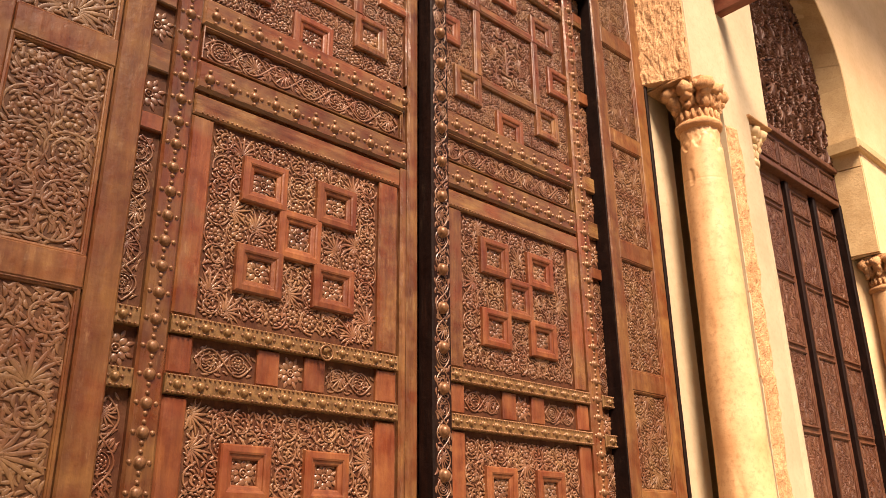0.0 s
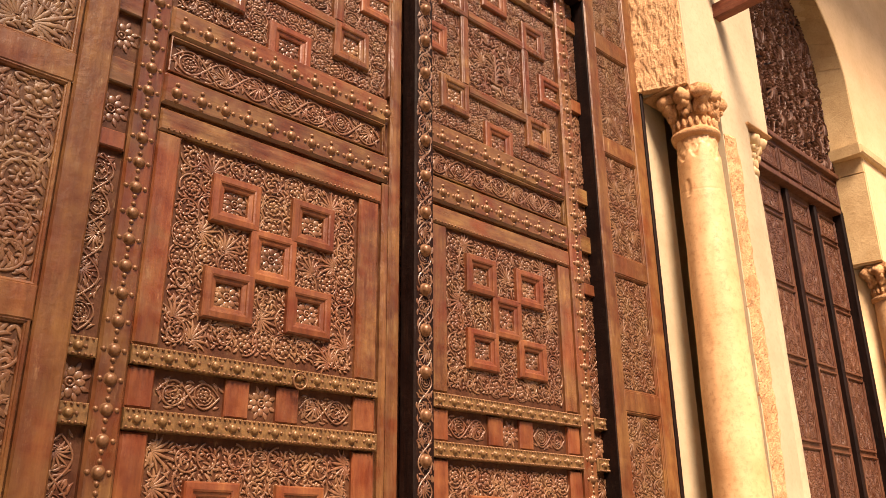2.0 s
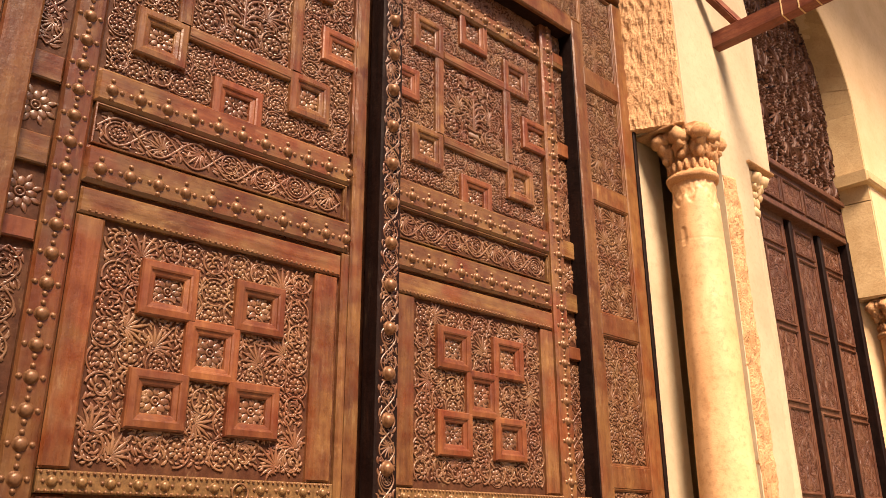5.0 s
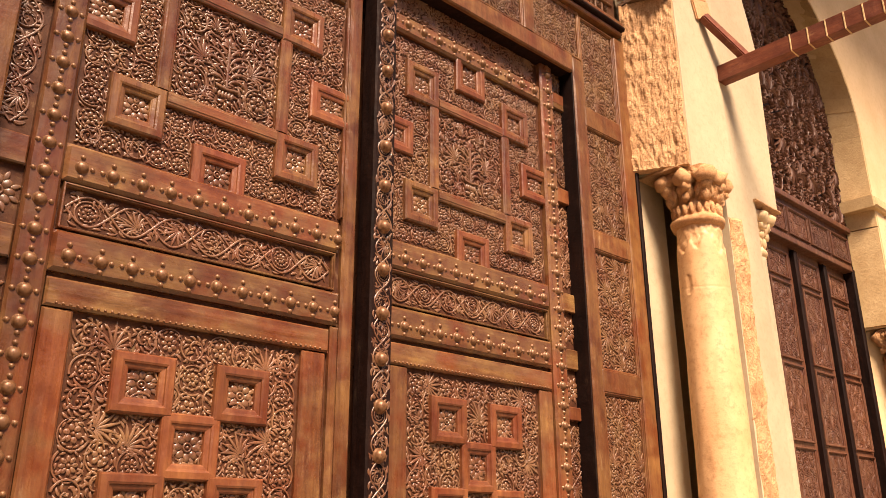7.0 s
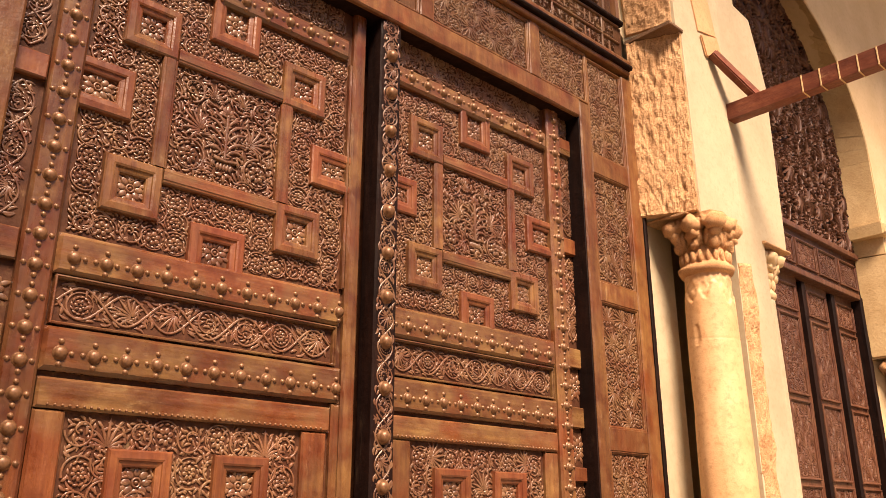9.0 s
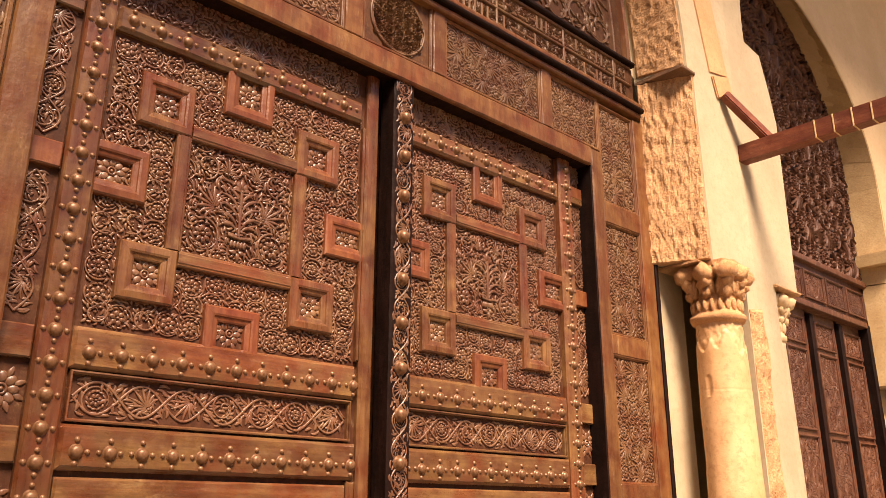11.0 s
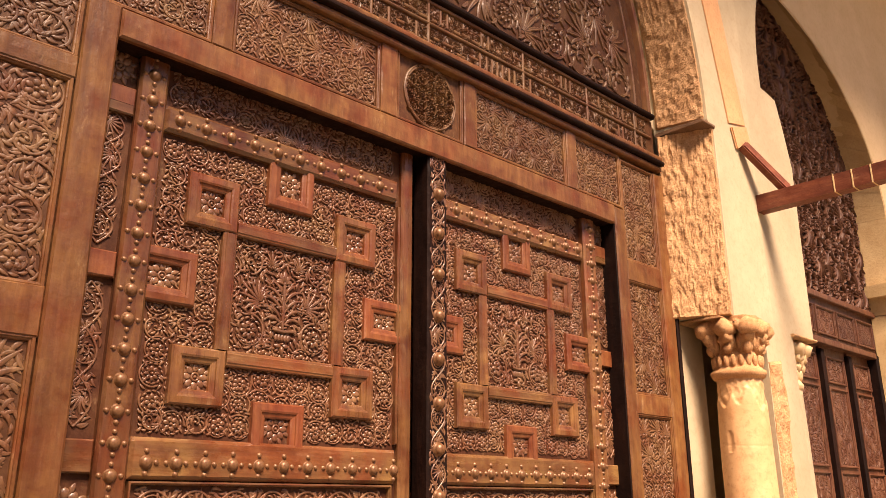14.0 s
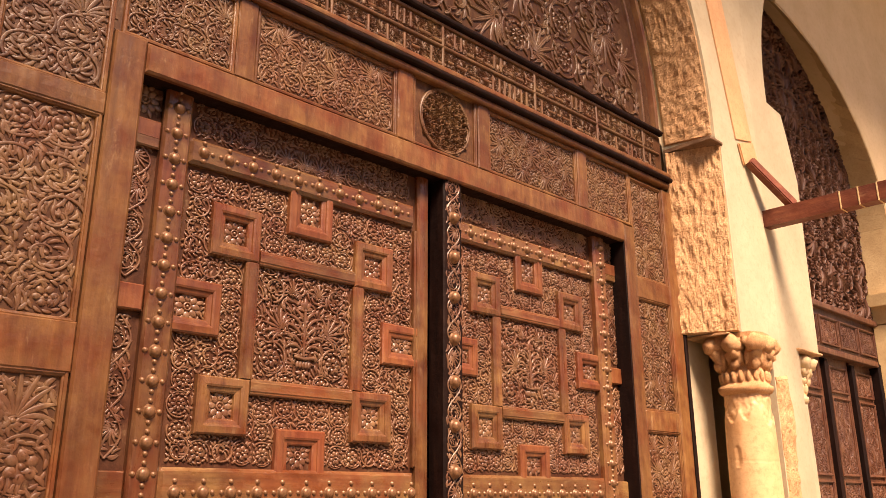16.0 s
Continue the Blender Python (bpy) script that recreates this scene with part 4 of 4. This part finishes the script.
def leaf_of_door(name, mirror, seed, label):
    root = empty(name, label, "door", kind="structure")
    Y = LEAF + 0.024
    rail = 0.024

    def put_stud(mesh, u, v, h):
        ob = new("stud", mesh)
        ob.parent = root
        ob.location = (u if mirror is None else mirror - u, Y - h, v)

    def B(u0, u1, v0, v1, h1, mat, nm, lab="", bevel=0.004):
        return board(root, u0, u1, v0, v1, Y, 0.0, h1, mat, nm, mirror, lab, bevel)

    # board behind the carving, its colour darkened as shade in the gaps
    board(root, 0.36, 1.497, 0.02, 3.66, Y, -0.06, 0.0, SHADED_GROUND, "leaf_board", mirror)
    tiny = Sheet(Y, mirror)
    # long studded strip
    B(0.482, 0.566, 0.02, 3.60, rail + 0.004, RAIL, "studded_stile", "", 0.008)
    v = 0.10
    k = 0
    while v < 3.58:
        put_stud(STUD, 0.522, v, rail + 0.003)
        for du in (-0.027, 0.027):
            small_stud(tiny, 0.522 + du, v, 0.0085, 0.0065, rail + 0.002)
        for dv in (0.027, 0.05):
            small_stud(tiny, 0.522, v + dv, 0.0082, 0.0065, rail + 0.003)
        v += 0.0775
    # studded cross rails
    for z0, z1, x1 in ((3.362, 3.44, 1.425), (2.418, 2.522, 1.43), (2.178, 2.285, 1.44)):
        B(0.568, x1, z0, z1, rail, RAIL_ACROSS, "studded_rail", "", 0.01)
        zc = (z0 + z1) / 2 - (0.0 if z0 > 3 else 0.01)
        u = 0.61
        while u < x1 - 0.01:
            put_stud(STUD, u, zc, rail - 0.001)
            for dv in (-0.028, 0.028):
                small_stud(tiny, u, zc + dv, 0.0085, 0.0065, rail - 0.001)
            for du in (0.027, 0.054):
                if u + du < x1 - 0.012:
                    small_stud(tiny, u + du, zc, 0.0082, 0.0065, rail - 0.001)
            u += 0.081
        # the rail goes on past the long strip
        B(0.375, 0.48, z0 + 0.012, z1 - 0.012, rail - 0.006, RAIL_ACROSS, "short_rail")
    # panel over the top rail and the running vine
    panel(root, 0.585, 1.41, 3.45, 3.585, Y, 0.068, 0.014, seed + 1, mirror=mirror)
    rim(root, 0.575, 1.42, 2.29, 2.415, Y, 0.01, 0.02, RAIL_ACROSS, mirror=mirror)
    panel(root, 0.587, 1.408, 2.302, 2.403, Y, 0.05, 0.014, seed + 2, mirror=mirror, style="scroll")
    # narrow side panels
    for i, (z0, z1) in enumerate(((3.0, 3.385), (2.535, 2.905), (1.455, 1.97), (0.74, 1.2), (0.1, 0.66))):
        panel(root, 0.385, 0.474, z0, z1, Y, 0.05, 0.013, seed + 10 + i, mirror=mirror, style="scroll")
    for z0, z1 in ((3.475, 3.56), (2.305, 2.405), (2.055, 2.165), (1.285, 1.368)):
        panel(root, 0.388, 0.474, z0, z1, Y, 0.1, 0.014, seed, mirror=mirror, style="rosette")
    for z0, z1 in ((3.40, 3.455), (2.915, 2.985), (1.985, 2.04)):
        B(0.375, 0.48, z0, z1, rail - 0.005, RED, "block")
    # stile at the meeting edge
    B(1.445, 1.497, 0.02, 3.62, rail - 0.002, RAIL, "meeting_stile", "", 0.008)
    B(1.432, 1.443, 2.54, 3.35, rail - 0.006, RAIL, "bead")
    holes = [(0.738, 3.188), (1.253, 3.18), (0.733, 2.688), (1.256, 2.688), (0.996, 3.315), (0.612, 2.95), (1.39, 2.933), (0.995, 2.565)]

    def upper_field(u, w, r):
        if 0.84 < u < 1.155 and 2.79 < w < 3.09:
            return False
        return all(max(abs(u - a), abs(w - b)) > 0.04 + r * 0.45 for a, b in holes)

    # upper field: flowers behind an interlaced lattice
    panel(root, 0.578, 1.43, 2.53, 3.355, Y, 0.063, 0.016, seed + 30, mirror=mirror, keep=upper_field, motifs=("bloom", "flower", "bud", "bloom"))
    s = Sheet(Y, mirror)
    cu = 0.997
    rng = np.random.default_rng(seed + 31)
    for k in (-1, 1):
        curl(s, np.array([cu + k * 0.112, 2.838]), 0.046, math.pi / 2, k, 0.010, rng, "bloom")
        curl(s, np.array([cu + k * 0.105, 2.945]), 0.043, math.pi / 2 - k * 0.9, k, 0.010, rng, "fan")
        curl(s, np.array([cu + k * 0.118, 3.045]), 0.04, -math.pi / 2, -k, 0.010, rng, "bud")
        curl(s, np.array([cu + k * 0.048, 3.06]), 0.026, math.pi / 2, k, 0.009, rng, "fan")
    ridge(s, [(cu - 0.038, 2.852), (cu, 2.847), (cu + 0.038, 2.852)], 0.005, 0.014)
    for k in range(-2, 3):
        blob(s, np.array([cu + 0.0105 * k, 2.829]), 0.013, 0.0055, math.pi / 2, 0.011, 8, 0.6)
    palmette(s, (cu, 2.81), -math.pi / 2, 0.03, 0.013, 3)
    ridge(s, [(cu, 2.854), (cu, 2.93), (cu, 3.0)], 0.005, 0.010)
    for k in (-1, 1):
        for dz, ln, bd in ((0.858, 0.1, 2.2), (0.87, 0.125, 1.7), (0.895, 0.13, 1.5), (0.925, 0.115, 1.4), (0.955, 0.08, 1.2)):
            leaf(s, (cu + k * 0.005, 2 + dz), math.pi / 2 - k * 0.2, ln * 0.7, 0.0042, 0.009, -k * bd, 9)
    palmette(s, (cu, 2.995), math.pi / 2, 0.034, 0.009, 5)
    fill(s, 0.836, 1.158, 2.788, 3.092, 0.010, seed + 32)
    s.build("central_panel", CARVED, root, "carved panel with leaves in a vase", True)
    W, H = 0.047, 0.023
    sq = []
    for u0, v0 in ((0.657, 3.108), (1.172, 3.1), (0.652, 2.608), (1.175, 2.608)):
        sq.append((u0, v0, RAIL))
    for u0, v0, m in sq:
        rim(root, u0, u0 + 0.163, v0, v0 + 0.16, Y, W, H, m, "lattice_square", mirror)
    for u0, u1, v0, v1 in ((0.913, 1.08, 3.225, 3.362), (0.566, 0.708, 2.873, 3.027), (1.295, 1.434, 2.863, 3.003), (0.908, 1.083, 2.522, 2.637)):
        E = W + 0.012
        if v1 == 3.362:
            v1 += E
        elif v0 == 2.522:
            v0 -= E
        elif u0 == 0.566:
            u0 -= E
        else:
            u1 += E
        rim(root, u0, u1, v0, v1, Y, W, 0.0172 if u1 > 1.44 else H - 0.002, RED, "lattice_half_square", mirror)
    for a, b in (((0.799, 2.768), (0.799, 3.108)), ((1.193, 2.768), (1.193, 3.1)), ((0.82, 3.128), (1.172, 3.128)), ((0.815, 2.747), (1.175, 2.747))):
        s = Sheet(Y, mirror)
        bar(s, a, b, W, H - 0.002)
        s.build("lattice_bar", RAIL if a[0] == b[0] else RAIL_ACROSS, root)
    for cu, cv in holes:
        panel(root, cu - 0.038, cu + 0.038, cv - 0.038, cv + 0.038, Y, 0.1, 0.014, 0, mirror=mirror, style="rosette", name="rosette")
    # wicket: frame, brass straps, two lattice fields
    g = 0.003
    B(0.571, 1.408, 2.09, 2.163, rail - 0.004, RAIL_ACROSS, "wicket_head", "", 0.006)
    for i in range(46):
        small_stud(tiny, 0.60 + i * 0.0172, 2.099, 0.0045, 0.005, rail - 0.005)
    for z0, z1, m in ((1.446, 2.087, RAIL), (1.276, 1.388, RED), (0.12, 1.214, RED)):
        B(0.571, 0.646, z0, z1, rail - 0.007, m, "wicket_stile", "", 0.006)
        B(1.314, 1.40, z0, z1, rail - 0.007, m, "wicket_stile", "", 0.006)
    B(1.412, 1.443, 0.02, 2.175, rail - 0.002, RAIL, "bead", "", 0.008)
    for z0, z1 in ((1.39, 1.442), (1.219, 1.274)):
        for u0, u1 in ((0.569, 1.402), (0.38, 0.479)):
            B(u0, u1, z0, z1, rail + 0.004, BRASS, "brass_strap", "dull brass strap with studs", 0.003)
            n = round((u1 - u0) / 0.0695)
            for i in range(n):
                put_stud(BRASS_STUD, u0 + (i + 0.5) * (u1 - u0) / n, (z0 + z1) / 2, rail + 0.0035)
                for du in (-0.02, 0.02):
                    small_stud(tiny, u0 + (i + 0.5) * (u1 - u0) / n + du, (z0 + z1) / 2, 0.006, 0.006, rail + 0.003)
            for i in range(int((u1 - u0) / 0.0155)):
                for zz in (z0 + 0.005, z1 - 0.005):
                    small_stud(tiny, u0 + 0.008 + i * 0.0155, zz, 0.0048, 0.006, rail + 0.003)
    for z0, z1, base in ((1.462, 2.08, 1.552), (0.59, 1.205, 0.645)):
        z = base
        spots = [(0.842, z + 0.079), (1.126, z + 0.079), (0.842, z + 0.377), (1.126, z + 0.377), (0.984, z + 0.228)]
        panel(root, 0.652, 1.308, z0, z1, Y, 0.073, 0.016, seed + 50 + int(z0 * 10), mirror=mirror, motifs=("bud", "flower", "bud", "bloom", "bud", "fan"), keep=lambda u, w, r: all(max(abs(u - a), abs(w - b)) > 0.042 + r * 0.45 for a, b in spots))
        for u0, v0 in ((0.757, z), (1.041, z), (0.757, z + 0.298), (1.041, z + 0.298)):
            rim(root, u0, u0 + 0.17, v0, v0 + 0.158, Y, 0.045, H, RED, "lattice_square", mirror)
            panel(root, u0 + 0.045, u0 + 0.125, v0 + 0.04, v0 + 0.118, Y, 0.1, 0.014, 0, mirror=mirror, style="rosette", name="rosette")
        rim(root, 0.899, 1.069, z + 0.142, z + 0.314, Y, 0.045, H - 0.002, RED, "lattice_square", mirror)
        panel(root, 0.944, 1.024, z + 0.188, z + 0.268, Y, 0.1, 0.014, 0, mirror=mirror, style="rosette", name="rosette")
    panel(root, 0.655, 0.85, 1.285, 1.375, Y, 0.05, 0.013, seed + 70, mirror=mirror, style="scroll")
    panel(root, 1.112, 1.305, 1.285, 1.375, Y, 0.05, 0.013, seed + 71, mirror=mirror, style="scroll")
    panel(root, 0.943, 1.022, 1.29, 1.372, Y, 0.1, 0.014, 0, mirror=mirror, style="rosette", name="rosette")
    for u0 in (0.858, 1.028):
        B(u0, u0 + 0.078, 1.278, 1.386, rail - 0.01, RED, "block")
    tiny.build("small_studs", BRONZE, root, "", True)["kind"] = "stuff"
    return root


door_a = leaf_of_door("door_1", None, 1000, "closed left leaf, carved brown wood with studded rails")
door_b = leaf_of_door("door_2", 2 * MID, 2000, "closed right leaf, carved brown wood with studded rails")
tagged(door_a, "closed carved brown wooden door leaf with studded rails")
tagged(door_b, "closed carved brown wooden door leaf beside the cover strip")


def cover_strip():
    root = empty("cover_strip", "carved cover strip with bronze bosses, its board darkened as shade between the leaves", "door strip", kind="structure")
    # near-black board: the shade of the gap is put into its colour
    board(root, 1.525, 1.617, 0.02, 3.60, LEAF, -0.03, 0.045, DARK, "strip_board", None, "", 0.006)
    s = Sheet(LEAF - 0.045)
    scroll(s, 1.536, 1.606, 0.06, 3.58, 0.003, 77)
    fill(s, 1.534, 1.608, 0.04, 3.59, 0.003, 78)
    s.build("vine", CARVED, root)
    v = 0.16
    while v < 3.56:
        ob = new("boss", BOSS)
        ob.parent, ob.location = root, (1.571, LEAF - 0.046, v)
        v += 0.148


cover_strip()


def door_ring():
    bm = bmesh.new()
    n, m, r, q = 24, 8, 0.024, 0.0035
    grid = []
    for i in range(n):
        a = 2 * math.pi * i / n
        grid.append([bm.verts.new(((r + q * math.cos(2 * math.pi * j / m)) * math.cos(a), q * math.sin(2 * math.pi * j / m), (r + q * math.cos(2 * math.pi * j / m)) * math.sin(a))) for j in range(m)])
    for i in range(n):
        for j in range(m):
            bm.faces.new((grid[i][j], grid[(i + 1) % n][j], grid[(i + 1) % n][(j + 1) % m], grid[i][(j + 1) % m]))
    ob = bm_part("pull_ring", bm, BRONZE, door_a, "small iron pull ring")
    ob.location = (1.09, LEAF - 0.016, 1.405)


door_ring()

# ---- second bay: dark door of narrow carved leaves ----


def bay_door():
    root = empty("door_3", "closed dark carved wooden door in the next bay", "door", kind="structure")
    y = 2.2
    # near-black backing gives the shade between the narrow leaves by colour
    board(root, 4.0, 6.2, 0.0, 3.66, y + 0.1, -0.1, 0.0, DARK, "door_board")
    x0 = 4.285
    for i in range(4):
        a = x0 + 0.453 * i
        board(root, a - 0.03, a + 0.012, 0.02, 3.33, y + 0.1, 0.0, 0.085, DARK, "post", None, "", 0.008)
        board(root, a + 0.012, a + 0.42, 0.02, 3.36, y + 0.1, 0.0, 0.05, BROWN_BAY, "narrow_leaf")
        z = 0.1
        for j, hgt in enumerate((0.44, 0.54, 0.47, 0.54, 0.50, 0.54, 0.21)):
            if j >= 1:
                panel(root, a + 0.085, a + 0.35, z, z + hgt - 0.06, y + 0.05, 0.09, 0.012, 500 + i * 10 + j, carved=BROWN_BAY)
                rim(root, a + 0.07, a + 0.365, z - 0.015, z + hgt - 0.045, y + 0.05, 0.016, 0.016, BROWN_BAY)
            z += hgt
    board(root, 6.03, 6.075, 0.0, 3.38, y + 0.1, 0.0, 0.12, DARK, "post", None, "", 0.008)
    board(root, 6.075, 6.13, 0.0, 3.40, y, -0.1, 0.0, BROWN_BAY, "jamb")
    board(root, 4.0, 6.13, 3.37, 3.68, y, -0.1, 0.0, BROWN_BAY, "lintel")
    board(root, 4.0, 6.03, 3.35, 3.39, y, -0.1, 0.02, BROWN_BAY, "lintel_edge")
    for i in range(5):
        a = 4.42 + 0.335 * i
        panel(root, a, a + 0.28, 3.43, 3.595, y, 0.065, 0.012, 600 + i, carved=BROWN_BAY)
        rim(root, a - 0.014, a + 0.294, 3.416, 3.609, y, 0.016, 0.016, BROWN_BAY)
    board(root, 4.0, 6.11, 3.655, 3.695, y, -0.05, 0.035, BROWN_BAY, "cornice")
    arc = half_arch(BAY, 1.22, 4.4, 1.75, 0.2, 1, 30)
    pts = [(6.27, 3.67)] + arc + [(2 * BAY - x, z) for x, z in reversed(arc[:-1])] + [(3.83, 3.67)]
    n = len(pts)
    v = [(x, y, z) for x, z in pts] + [(x, y + 0.08, z) for x, z in pts]
    f = [tuple(reversed(range(n))), tuple(range(n, 2 * n))] + [(i, (i + 1) % n, n + (i + 1) % n, n + i) for i in range(n)]
    # board coloured near-black as the shade behind the brown carving
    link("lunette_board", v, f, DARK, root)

    def keep(u, w, r):
        if w < 4.4:
            return abs(u - BAY) < 1.03
        lim = max((x for x, z in arc if z >= w), default=None)
        return lim is not None and abs(u - BAY) < lim - BAY - r * 0.5

    s = Sheet(y)
    carve(s, 3.87, 6.23, 3.70, 6.1, 0.15, 0.024, 640, keep)
    s.build("lunette_carving", BROWN_BAY, root)
    return root


bay_door()
